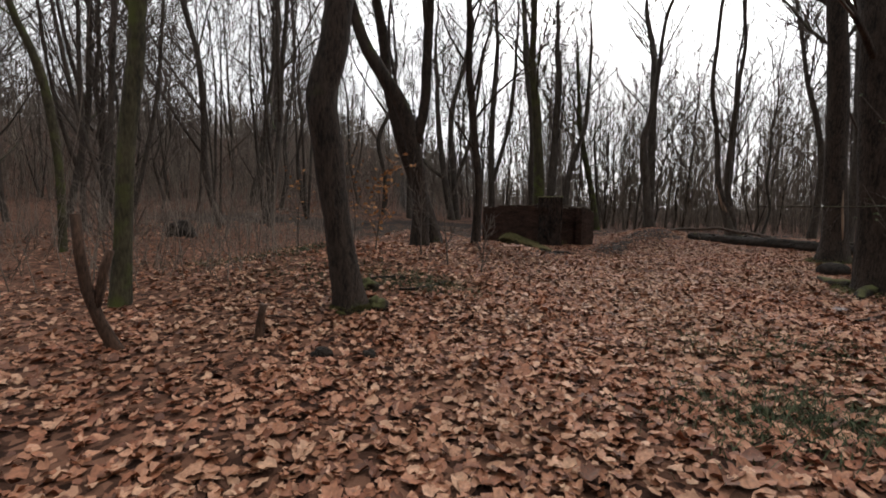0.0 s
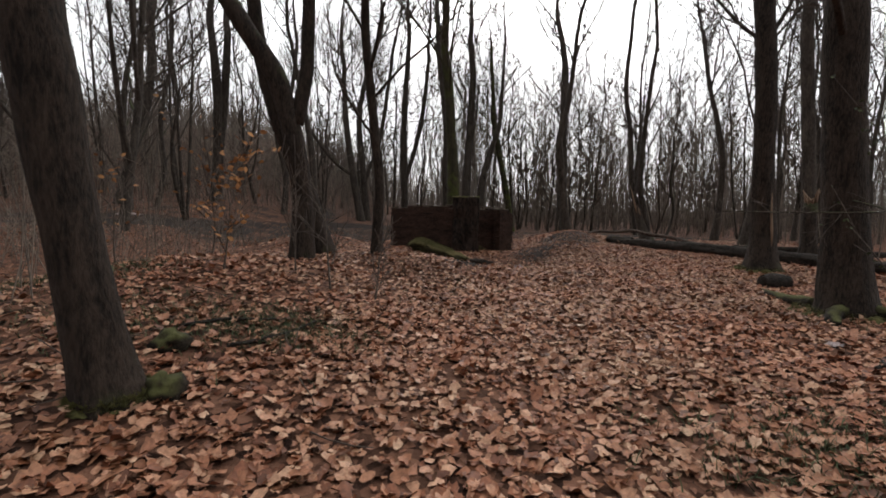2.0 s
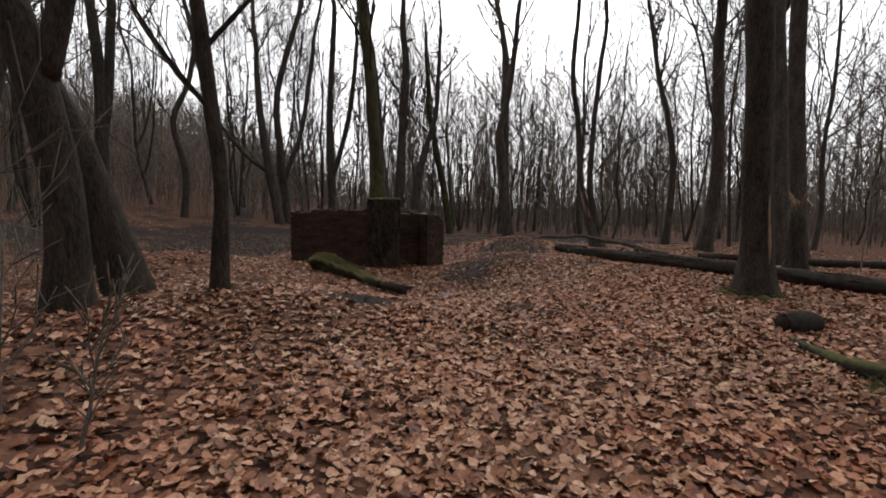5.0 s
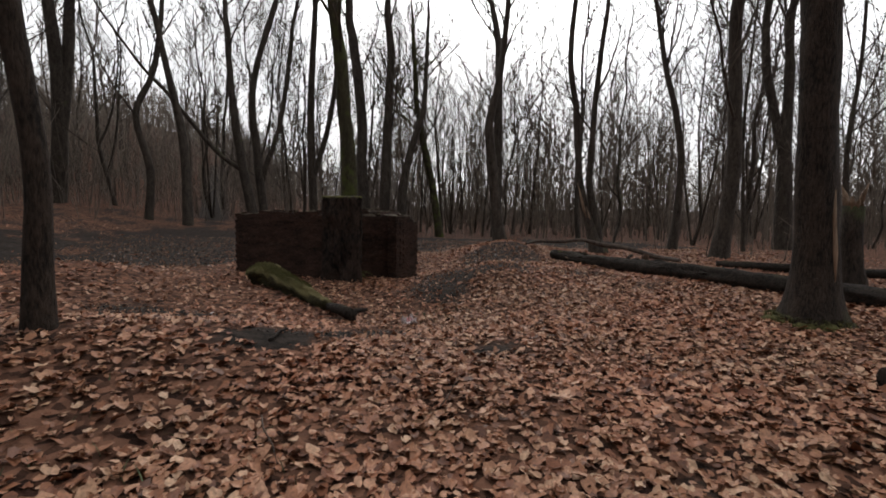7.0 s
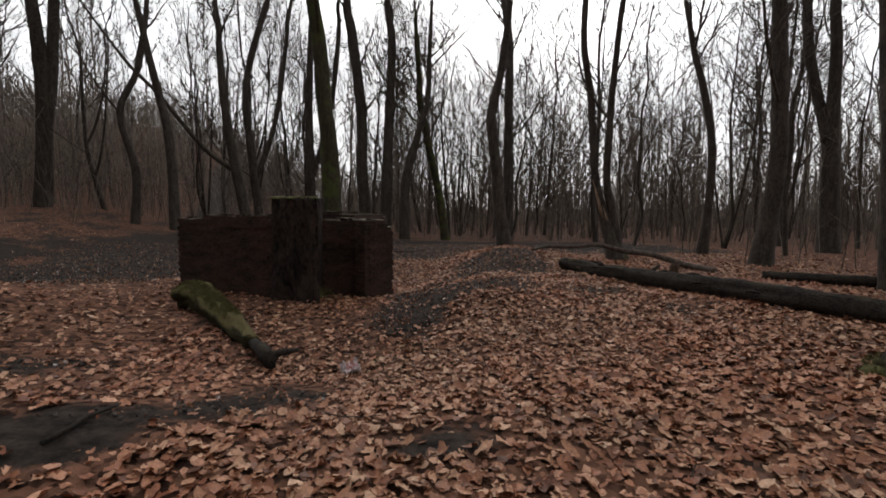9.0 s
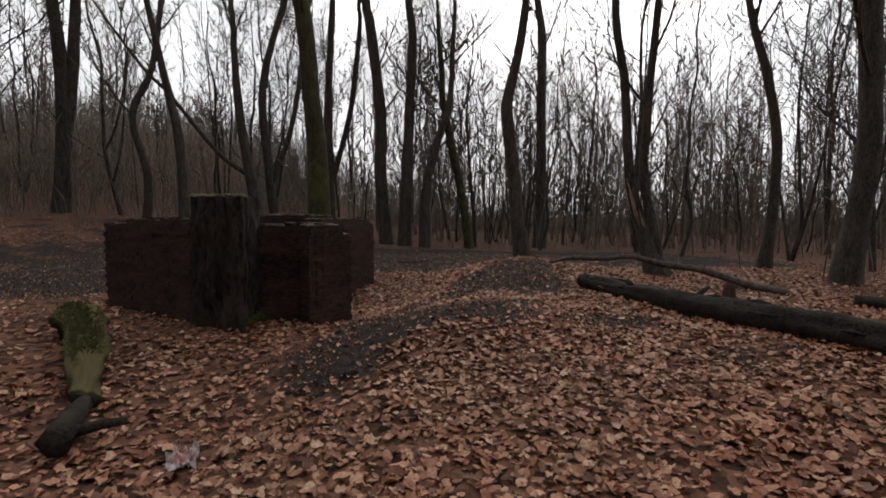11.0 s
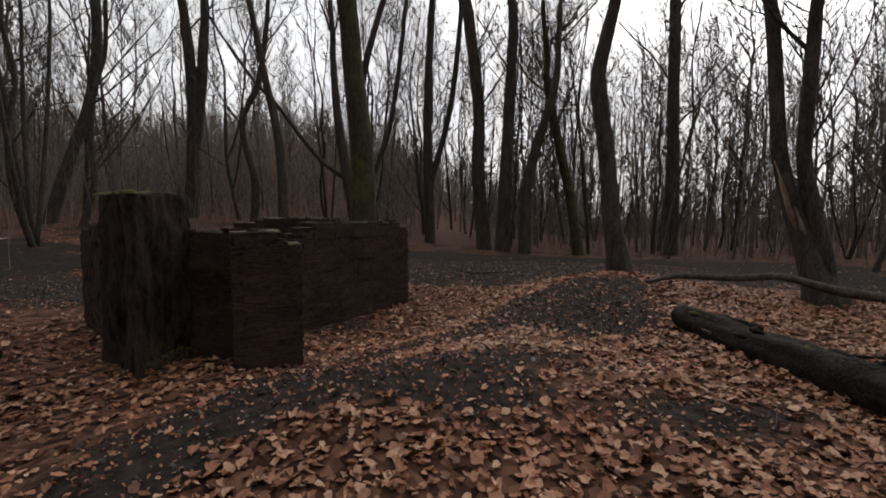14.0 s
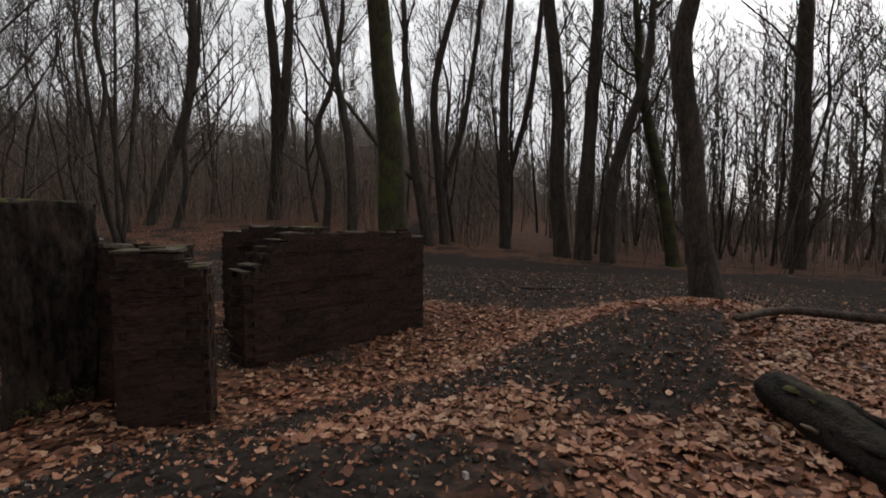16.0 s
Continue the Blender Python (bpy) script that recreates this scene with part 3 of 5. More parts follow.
def tree(points, tall, seed, label, bark=None, stems=(), limbs=17, first_limb=0.3, reach=4.2, kids=(7, 6), group="trees", category="bare tree", sides=14, flare=0.3, spread=0.85, thin=0.008):
    """A bare tree whose trunk follows (x, y, z, r) points and then grows on to its height; stems: further trunk lines that fork off."""
    rng = random.Random(seed)
    bark = bark or BARK
    base = Vector(points[0][:3])
    top = empty("tree", base, label, category, group)
    lines = []
    for line in (points, *stems):
        pts = [Vector(q) for q in line]
        d = (pts[-1] - pts[-2]).normalized()
        step_len = 1.3
        while pts[-1].z < tall + base.z and pts[-1][3] > 0.02:
            grow_d = Vector((d.x * 0.7 + rng.gauss(0, 0.12), d.y * 0.7 + rng.gauss(0, 0.12), max(d.z, 0.3) + 0.25))
            grow_d.normalize()
            d = Vector((grow_d.x, grow_d.y, grow_d.z, 0))
            left = max((tall + base.z - pts[-1].z) / step_len, 1.0)
            nxt = pts[-1] + Vector((*(grow_d * step_len), 0))
            nxt[3] = pts[-1][3] * (1 - 0.85 / (left + 0.6))
            pts.append(nxt)
        lines.append(smooth_line(pts, 4))
    crown = Geo()
    for no, line in enumerate(lines):
        g = Geo()
        pts = [Vector(q[:3]) - base for q in line]
        rad = [max(q[3], 0.012) for q in line]
        if no == 0:
            pts.insert(0, pts[0] - Vector((0, 0, 0.25)))
            rad.insert(0, rad[0])
        g.tube(pts, rad, sides if no == 0 else max(6, sides - 4), 0.1, flare if no == 0 else 0.0, seed * 1.7 + no)
        part("trunk" if no == 0 else "stem", g, bark, top)
        total = len(pts)
        count = limbs if no == 0 else max(4, limbs * 2 // 3)
        low = first_limb if no == 0 else 0.25
        for k in range(count):
            t = low + (1 - low) * (k + rng.random() * 0.8) / count
            i = min(int(t * (total - 1)), total - 2)
            d = (pts[i + 1] - pts[i]).normalized()
            a = rng.uniform(0, 6.283)
            nd = Vector((math.cos(a), math.sin(a), 0)) * rng.uniform(0.55, 1.1) * spread + d * 0.8
            size = reach * (1.25 - 0.55 * t) * rng.uniform(0.7, 1.3)
            limb = Geo()
            branch(limb, crown, pts[i], nd, size, min(max(rad[i] * 0.4, thin * 2.3), 0.06), 0, rng, 0.09, kids, 0.12, thin)
            part("limb", limb, bark, top)
    tagged(part("crown", crown, TWIG, top, "fine bare upswept twigs"), kind="stuff")
    return top


tree([(-1.29, 5.75, 0.06, 0.2), (-1.37, 5.74, 0.56, 0.175), (-1.5, 5.72, 1.49, 0.17), (-1.57, 5.71, 2.18, 0.19), (-1.62, 5.7, 2.72, 0.19), (-1.48, 5.72, 3.26, 0.18), (-1.39, 5.74, 3.86, 0.16)], 15, 1, "dark leaning tree with a kinked trunk on the leafy bank", first_limb=0.55, flare=0.75)
tree([(-4.55, 6.17, 0.01, 0.13), (-4.48, 6.22, 1.09, 0.11), (-4.41, 6.27, 2.23, 0.11), (-4.29, 6.36, 3.37, 0.11), (-4.24, 6.39, 4.11, 0.1)], 14, 2, "slim mossy tree with green-tinged bark", bark=BARK_MOSSY)
tree([(-9.2, 10.95, 0.24, 0.09), (-9.18, 10.96, 2.18, 0.09), (-9.33, 10.84, 4.22, 0.09), (-9.7, 10.53, 5.82, 0.07)], 13, 3, "thin leaning tree on the leafy bank", bark=BARK_MOSSY, limbs=6, reach=2.0)
tree([(-0.74, 11.99, 0.37, 0.25), (-0.73, 11.99, 1.57, 0.2), (-0.89, 11.98, 2.76, 0.2), (-1.2, 11.95, 3.9, 0.19), (-1.75, 11.91, 4.77, 0.17), (-2.17, 11.88, 5.5, 0.15)], 16, 4, "dark tree leaning over and forking, on the bank", stems=[[(-0.83, 11.98, 3.0, 0.14), (-0.63, 11.99, 3.94, 0.13), (-0.59, 12.0, 4.75, 0.13), (-0.55, 12.0, 5.66, 0.12)]], first_limb=0.5)
tree([(-0.43, 12.99, 0.35, 0.29), (-0.85, 12.99, 1.98, 0.23), (-1.35, 12.98, 3.39, 0.19), (-1.68, 12.97, 4.76, 0.16), (-1.81, 12.97, 5.98, 0.14)], 16, 5, "leaning dark tree behind the forked one", first_limb=0.5)
tree([(0.77, 12.75, 0.38, 0.14), (0.8, 12.75, 1.19, 0.11), (0.83, 12.75, 1.9, 0.1), (0.73, 12.75, 2.9, 0.1), (0.63, 12.75, 3.96, 0.1), (0.52, 12.74, 5.08, 0.09)], 15, 6, "thin dark upright tree with low twigs", first_limb=0.25, reach=2.6)
tree([(10.36, 12.37, -0.04, 0.36), (10.36, 12.38, 0.93, 0.28), (10.3, 12.45, 2.5, 0.24), (10.26, 12.49, 4.27, 0.24), (10.18, 12.58, 6.01, 0.23)], 19, 7, "stout dark tree with mossy foot and a torn strip of bark", flare=0.8, first_limb=0.24, limbs=22, spread=1.3, reach=4.5)
tree([(7.59, 8.0, -0.1, 0.35), (7.53, 8.07, 0.85, 0.3), (7.47, 8.14, 2.09, 0.28), (7.43, 8.19, 2.97, 0.27), (7.37, 8.26, 4.69, 0.27)], 20, 8, "thick dark tree with mossy spreading roots", flare=0.8, first_limb=0.24, limbs=22, spread=1.3, reach=4.5)
tree([(-10.33, 40.44, 1.64, 0.45), (-10.13, 40.57, 4.36, 0.41), (-10.03, 40.64, 9.04, 0.35), (-10.28, 40.47, 13.52, 0.27)], 26, 9, "large dark double-stemmed tree before the hillside", stems=[[(-10.18, 40.54, 4.36, 0.33), (-9.67, 40.87, 9.12, 0.31), (-9.37, 41.07, 13.82, 0.26)]], reach=6, limbs=14, first_limb=0.2, kids=(8, 6), bark=PALED_BARK)
tree([(4.96, 24.82, -0.1, 0.34), (4.89, 24.79, 3.33, 0.28), (4.74, 24.73, 5.11, 0.24), (4.67, 24.7, 6.27, 0.23)], 18, 10, "green-mossed tree leaning behind the brick ruin", bark=BARK_MOSSY, first_limb=0.25, limbs=13, reach=5)
tree([(7.6, 39.3, -0.18, 0.41), (7.26, 39.28, 4.14, 0.35), (7.29, 39.28, 7.42, 0.33), (6.73, 39.24, 12.3, 0.3)], 22, 11, "tall dark tree beyond the trodden track", first_limb=0.16, reach=6, limbs=13, kids=(7, 5), bark=PALED_BARK)
tree([(8.57, 38.38, -0.22, 0.38), (8.74, 38.38, 4.0, 0.33), (8.91, 38.39, 7.85, 0.28), (9.08, 38.39, 11.6, 0.25)], 22, 12, "tall dark tree beyond the trodden track", first_limb=0.16, reach=6, limbs=13, kids=(7, 5), bark=PALED_BARK)
tree([(9.69, 37.79, -0.27, 0.34), (9.74, 37.79, 2.91, 0.29), (10.38, 37.77, 5.61, 0.23), (11.01, 37.76, 7.5, 0.18)], 19, 13, "tree curving outward beyond the trodden track", first_limb=0.16, reach=6, limbs=13, kids=(7, 5), bark=PALED_BARK)
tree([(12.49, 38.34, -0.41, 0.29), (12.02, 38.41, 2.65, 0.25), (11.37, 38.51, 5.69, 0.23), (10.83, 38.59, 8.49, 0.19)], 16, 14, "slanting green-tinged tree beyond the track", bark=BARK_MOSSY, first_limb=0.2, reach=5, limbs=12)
tree([(11.16, 25.25, 0.13, 0.3), (10.95, 25.3, 1.39, 0.22), (10.8, 25.34, 2.94, 0.2), (10.6, 25.38, 4.62, 0.19), (10.62, 25.38, 5.24, 0.17), (10.89, 25.31, 6.45, 0.14)], 18, 15, "bare tree with a bend in its trunk, on the ridge", limbs=7, first_limb=0.45, bark=PALED_BARK)
tree([(18.2, 41.77, -0.67, 0.47), (18.27, 41.75, 4.29, 0.36), (18.2, 41.77, 8.89, 0.33), (18.17, 41.78, 13.39, 0.3)], 24, 16, "tall tree with upswept boughs in the wood", first_limb=0.16, reach=6.5, limbs=22, kids=(8, 6), bark=PALED_BARK)
tree([(14.21, 22.89, -0.07, 0.36), (13.98, 23.04, 0.79, 0.22), (13.73, 23.21, 1.73, 0.17), (13.56, 23.32, 2.64, 0.14), (13.49, 23.37, 3.65, 0.13), (13.37, 23.45, 5.46, 0.12)], 18, 17, "twin-stemmed dark tree forking at its foot", stems=[[(14.21, 22.89, 0.08, 0.18), (14.18, 22.92, 0.66, 0.17), (14.06, 23.0, 1.43, 0.15), (13.89, 23.1, 2.31, 0.13), (13.86, 23.13, 3.0, 0.12), (13.89, 23.11, 3.86, 0.12), (13.93, 23.08, 5.25, 0.11)]], limbs=8, first_limb=0.6, bark=PALED_BARK)
tree([(19.55, 24.79, -0.18, 0.23), (19.65, 24.69, 1.63, 0.16), (19.67, 24.67, 4.03, 0.15), (19.43, 24.91, 6.15, 0.14), (19.12, 25.22, 7.84, 0.12)], 16, 18, "thin tree curving back on itself", first_limb=0.35, reach=4.5, limbs=22, bark=PALED_BARK)
tree([(17.62, 20.55, -0.1, 0.34), (17.72, 20.43, 1.47, 0.25), (17.81, 20.33, 3.65, 0.23), (17.67, 20.49, 7.74, 0.21)], 19, 19, "dark slightly leaning tree among leaf litter", first_limb=0.2, reach=6, limbs=24, kids=(8, 6), spread=1.3, bark=PALED_BARK)
tree([(27.05, 25.27, -0.35, 0.44), (26.99, 25.36, 3.45, 0.34), (26.94, 25.41, 4.71, 0.3), (26.93, 25.43, 8.43, 0.23), (26.84, 25.55, 10.88, 0.21)], 19, 20, "dark forked tree in the wood", stems=[[(26.93, 25.43, 4.46, 0.26), (26.64, 25.82, 6.53, 0.22), (26.34, 26.21, 8.86, 0.21), (26.24, 26.35, 11.14, 0.19)]], bark=PALED_BARK, limbs=22, reach=5.5)
tree([(-14.7, 35.37, 1.34, 0.32), (-14.04, 36.19, 4.82, 0.28), (-13.45, 36.92, 7.79, 0.26), (-13.17, 37.26, 11.06, 0.25), (-13.15, 37.29, 14.23, 0.23)], 22, 21, "slender tree leaning sideways beyond the ruin", first_limb=0.2, reach=5, limbs=12, bark=PALED_BARK)
tree([(18.91, 17.66, -0.1, 0.32), (18.75, 17.88, 3.17, 0.29), (18.62, 18.04, 6.27, 0.27), (18.58, 18.1, 9.29, 0.25)], 22, 22, "dark upright tree behind fallen logs", first_limb=0.25, reach=6, limbs=24, kids=(8, 6), spread=1.3, bark=PALED_BARK)
tree([(15.9, 16.06, -0.05, 0.24), (15.8, 16.2, 2.95, 0.21), (15.67, 16.36, 5.63, 0.21), (15.56, 16.49, 8.26, 0.19)], 20, 23, "dark upright tree behind fallen logs", first_limb=0.25, reach=6, limbs=24, kids=(8, 6), spread=1.3, bark=PALED_BARK)
tree([(0.56, 39.36, 0.27, 0.32), (-0.02, 39.25, 3.51, 0.28), (-0.52, 39.17, 7.13, 0.23), (-0.72, 39.13, 10.34, 0.18)], 20, 31, "bare tree with a long arching bough behind the ruin", stems=[[(-0.02, 39.26, 3.68, 0.16), (-1.68, 38.97, 5.01, 0.13), (-3.85, 38.59, 7.89, 0.11), (-5.04, 38.39, 9.19, 0.09), (-7.04, 38.04, 12.24, 0.06)]], reach=5, limbs=11, sides=9, bark=PALED_BARK)
tree([(1.06, 40.66, 0.26, 0.29), (0.67, 40.61, 4.68, 0.25), (0.46, 40.58, 9.19, 0.21), (1.9, 40.76, 14.52, 0.17)], 22, 32, "crooked bare tree behind the ruin", stems=[[(0.79, 40.62, 3.26, 0.18), (2.05, 40.78, 6.9, 0.17), (2.84, 40.88, 11.92, 0.14)]], reach=5, limbs=11, sides=9, bark=PALED_BARK)
tree([(4.23, 42.06, 0.01, 0.32), (4.09, 42.05, 7.98, 0.26), (4.48, 42.07, 15.39, 0.19)], 23, 33, "upright bare tree behind the ruin", stems=[[(4.08, 42.05, 3.04, 0.21), (5.47, 42.1, 8.08, 0.19), (6.11, 42.12, 13.41, 0.15)]], reach=5, limbs=11, sides=9, bark=PALED_BARK)
tree([(-2.81, 37.04, 0.46, 0.27), (-2.91, 37.01, 5.08, 0.23), (-3.47, 36.84, 8.52, 0.18), (-4.08, 36.65, 12.06, 0.14)], 20, 34, "crooked bare tree at the foot of the hill", reach=5, limbs=12, sides=9, first_limb=0.2, bark=PALED_BARK)
tree([(-5.01, 37.98, 0.76, 0.22), (-4.86, 38.04, 3.6, 0.2), (-5.41, 37.85, 6.56, 0.16), (-4.52, 38.16, 9.08, 0.16), (-4.01, 38.33, 12.75, 0.12)], 19, 35, "twisted bare tree at the foot of the hill", reach=5, limbs=12, sides=9, first_limb=0.2, bark=PALED_BARK)


def variant(seed, tall, r, lean, limbs, reach, first, forks=0, many=0):
    """A slender woodland tree: forks rise from its trunk at head height or above, many from its foot."""
    rng = random.Random(seed)
    x = y = 0.0
    pts = [(0, 0, 0, r)]
    for i in range(1, 7):
        x += lean * rng.uniform(0.2, 1.0) + rng.gauss(0, 0.17)
        y += rng.gauss(0, 0.17)
        pts.append((x, y, i * tall * 0.1, r * (1 - 0.09 * i)))
    stems = []
    for k in range(forks):
        q = pts[1 + k % 3]
        a, w = rng.uniform(0, 6.28), rng.uniform(0.5, 1.1)
        c, sn = math.cos(a), math.sin(a)
        stems.append([(*q[:3], r * 0.6), (q[0] + w * 0.6 * c, q[1] + w * 0.6 * sn, q[2] + 1.3, r * 0.54), (q[0] + w * 1.1 * c, q[1] + w * 1.1 * sn, q[2] + 3.2, r * 0.45), (q[0] + w * 1.4 * c, q[1] + w * 1.4 * sn, q[2] + 5.5, r * 0.36)])
    for k in range(many):
        a = 6.283 * (k + rng.random() * 0.7) / many
        c, sn, w = math.cos(a), math.sin(a), rng.uniform(0.5, 1.3)
        stems.append([(0.08 * c, 0.08 * sn, 0.05, r * 0.8), (w * 0.5 * c, w * 0.5 * sn, 1.7, r * 0.7), (w * c + rng.gauss(0, 0.12), w * sn, 4.0, r * 0.6), (w * 1.2 * c + rng.gauss(0, 0.2), w * 1.3 * sn, 7.0, r * 0.45)])
    return tree(pts, tall, seed, "slender bare grey-brown woodland tree with fine upswept twigs", stems=stems, limbs=limbs, first_limb=first, reach=reach, kids=(7, 4), bark=PALED_BARK, group="woodland trees", sides=6, flare=0.3, spread=1.0, thin=0.0085)


VARIANTS = [variant(101, 20, 0.15, 0.12, 20, 5.6, 0.14), variant(102, 17, 0.11, -0.1, 17, 4.6, 0.12), variant(103, 21, 0.18, 0.05, 18, 5.8, 0.16, 1), variant(104, 15, 0.08, 0.2, 15, 3.8, 0.12),
            variant(105, 19, 0.13, -0.2, 13, 5.0, 0.18, 2), variant(106, 16, 0.09, 0.08, 16, 4.0, 0.1), variant(107, 17, 0.11, 0.1, 9, 4.4, 0.2, 0, 3), variant(108, 15, 0.09, -0.1, 10, 4.0, 0.2, 0, 2)]
VARIANT_AT = [(-9.5, 24.0), (13.5, 41.0), (22.0, 36.0), (-16.0, 30.0), (1.0, 42.5), (18.0, 44.0), (-2.5, 43.0), (24.0, 28.0)]
for ob, (x, y) in zip(VARIANTS, VARIANT_AT):
    ob.matrix_basis = Matrix.Translation((x, y, land(x, y)))

taken = [(ob.location.x, ob.location.y) for ob in scene.objects if ob.get("category") == "bare tree"]


def free_spot(x, y):
    """Where the wood may stand: not on the trodden way, in the clearing or the ruin."""
    if bare(x, y) > 0.6:
        return False
    if y < 24.5 and -7.5 < x < 15.5 and y > -14:
        return False
    if y < 40 and -4 < x < 11 and y > -14:
        return False
    return True


rng = random.Random(77)
spots = []
tries = 0
while len(spots) < 92 and tries < 20000:
    tries += 1
    a, d = radians(rng.uniform(-75, 75)), 12 + 46 * math.sqrt(rng.random())
    x, y = 4 - d * math.sin(a), 6 + d * math.cos(a)
    if not free_spot(x, y) or any((x - p) ** 2 + (y - q) ** 2 < 4.4 for p, q in taken):
        continue
    taken.append((x, y))
    spots.append((x, y))
# thicker straight ahead, beyond the track
while len(spots) < 100 and tries < 40000:
    tries += 1
    x, y = rng.uniform(2, 30), rng.uniform(38, 58)
    if not free_spot(x, y) or any((x - p) ** 2 + (y - q) ** 2 < 3.5 for p, q in taken):
        continue
    taken.append((x, y))
    spots.append((x, y))
# a few behind, so that the wood closes round
for i in range(12):
    a, d = radians(rng.uniform(100, 260)), rng.uniform(9, 30)
    spots.append((2 - d * math.sin(a), d * math.cos(a) - 4))
# dense along the leafy bank
spots += [(-10.6, 15.2), (-13.2, 16.8), (-9.3, 19.0), (-16.0, 19.5)]
for x, y in spots:
    s = rng.uniform(0.72, 1.2)
    m = Matrix.Translation((x, y, land(x, y) - 0.05)) @ Matrix.Rotation(rng.uniform(0, 6.283), 4, "Z") @ Matrix.Diagonal((s, s, s * rng.uniform(0.9, 1.15), 1))
    copy_thing(rng.choice(VARIANTS), m)


def far_woods():
    """The wood beyond, past counting: thin bare stems with upswept sprays of twigs, down the whole distance."""
    rng = random.Random(9)
    kinds = []
    for k in range(7):
        g = Geo()
        tall = rng.uniform(14, 20)
        pts, rad, x, y = [], [], 0.0, 0.0
        for i in range(7):
            pts.append(Vector((x, y, i * tall / 6)))
            rad.append(0.085 * (1 - 0.14 * i))
            x += rng.gauss(0, 0.2)
            y += rng.gauss(0, 0.2)
        g.tube(pts, rad, 4, cap=False)
        for j in range(20):
            t = 1.0 + 4.9 * (j + rng.random()) / 20
            i = int(t)
            at = pts[i].lerp(pts[i + 1], t - i)
            a = rng.uniform(0, 6.283)
            p, d, length = at, Vector((math.cos(a), math.sin(a), rng.uniform(0.8, 1.8))).normalized(), rng.uniform(1.6, 3.6) * (1.25 - 0.12 * t)
            end = p + d * length
            g.tube([p, p.lerp(end, 0.5) - Vector((0, 0, 0.12)), end], [0.045, 0.032, 0.016], 3, cap=False)
            for q in range(5):
                b0 = p.lerp(end, rng.uniform(0.2, 0.95))
                b1 = b0 + (d + Vector((rng.gauss(0, 0.4), rng.gauss(0, 0.4), rng.uniform(0.1, 0.6)))).normalized() * rng.uniform(0.9, 2.1)
                g.tube([b0, b1], [0.013, 0.008], 3, cap=False)
        kinds.append((np.array([tuple(v) for v in g.v]), np.array([f for f in g.f])))
    all_v, all_f, n, made = [], [], 0, 0
    while made < 520:
        a, d = radians(rng.uniform(-70, 70)), 38 + 66 * rng.random() ** 0.8
        x, y = 4 - d * math.sin(a), 4 + d * math.cos(a)
        if bare(x, y) > 0.6:
            continue
        on_hill = math.degrees(math.atan2(-x, y)) > -8
        if rng.random() < (0.62 if on_hill else 0.0):
            continue
        v, f = rng.choice(kinds)
        t, s = rng.uniform(0, 6.283), rng.uniform(0.7, 1.2)
        rot = np.array(((math.cos(t), -math.sin(t), 0), (math.sin(t), math.cos(t), 0), (0, 0, 1))) * s
        all_v.append(v @ rot.T + np.array((x, y, height(x, y) - 0.1)))
        all_f.append(f + n)
        n += len(v)
        made += 1
    me = bpy.data.meshes.new("far_woods")
    me.from_pydata(np.concatenate(all_v).tolist(), [], np.concatenate(all_f).tolist())
    me.materials.append(HAZY_BARK)
    tagged(new("far_woods", me), "distant bare winter woodland on the hillside", "woods", kind="stuff")


far_woods()


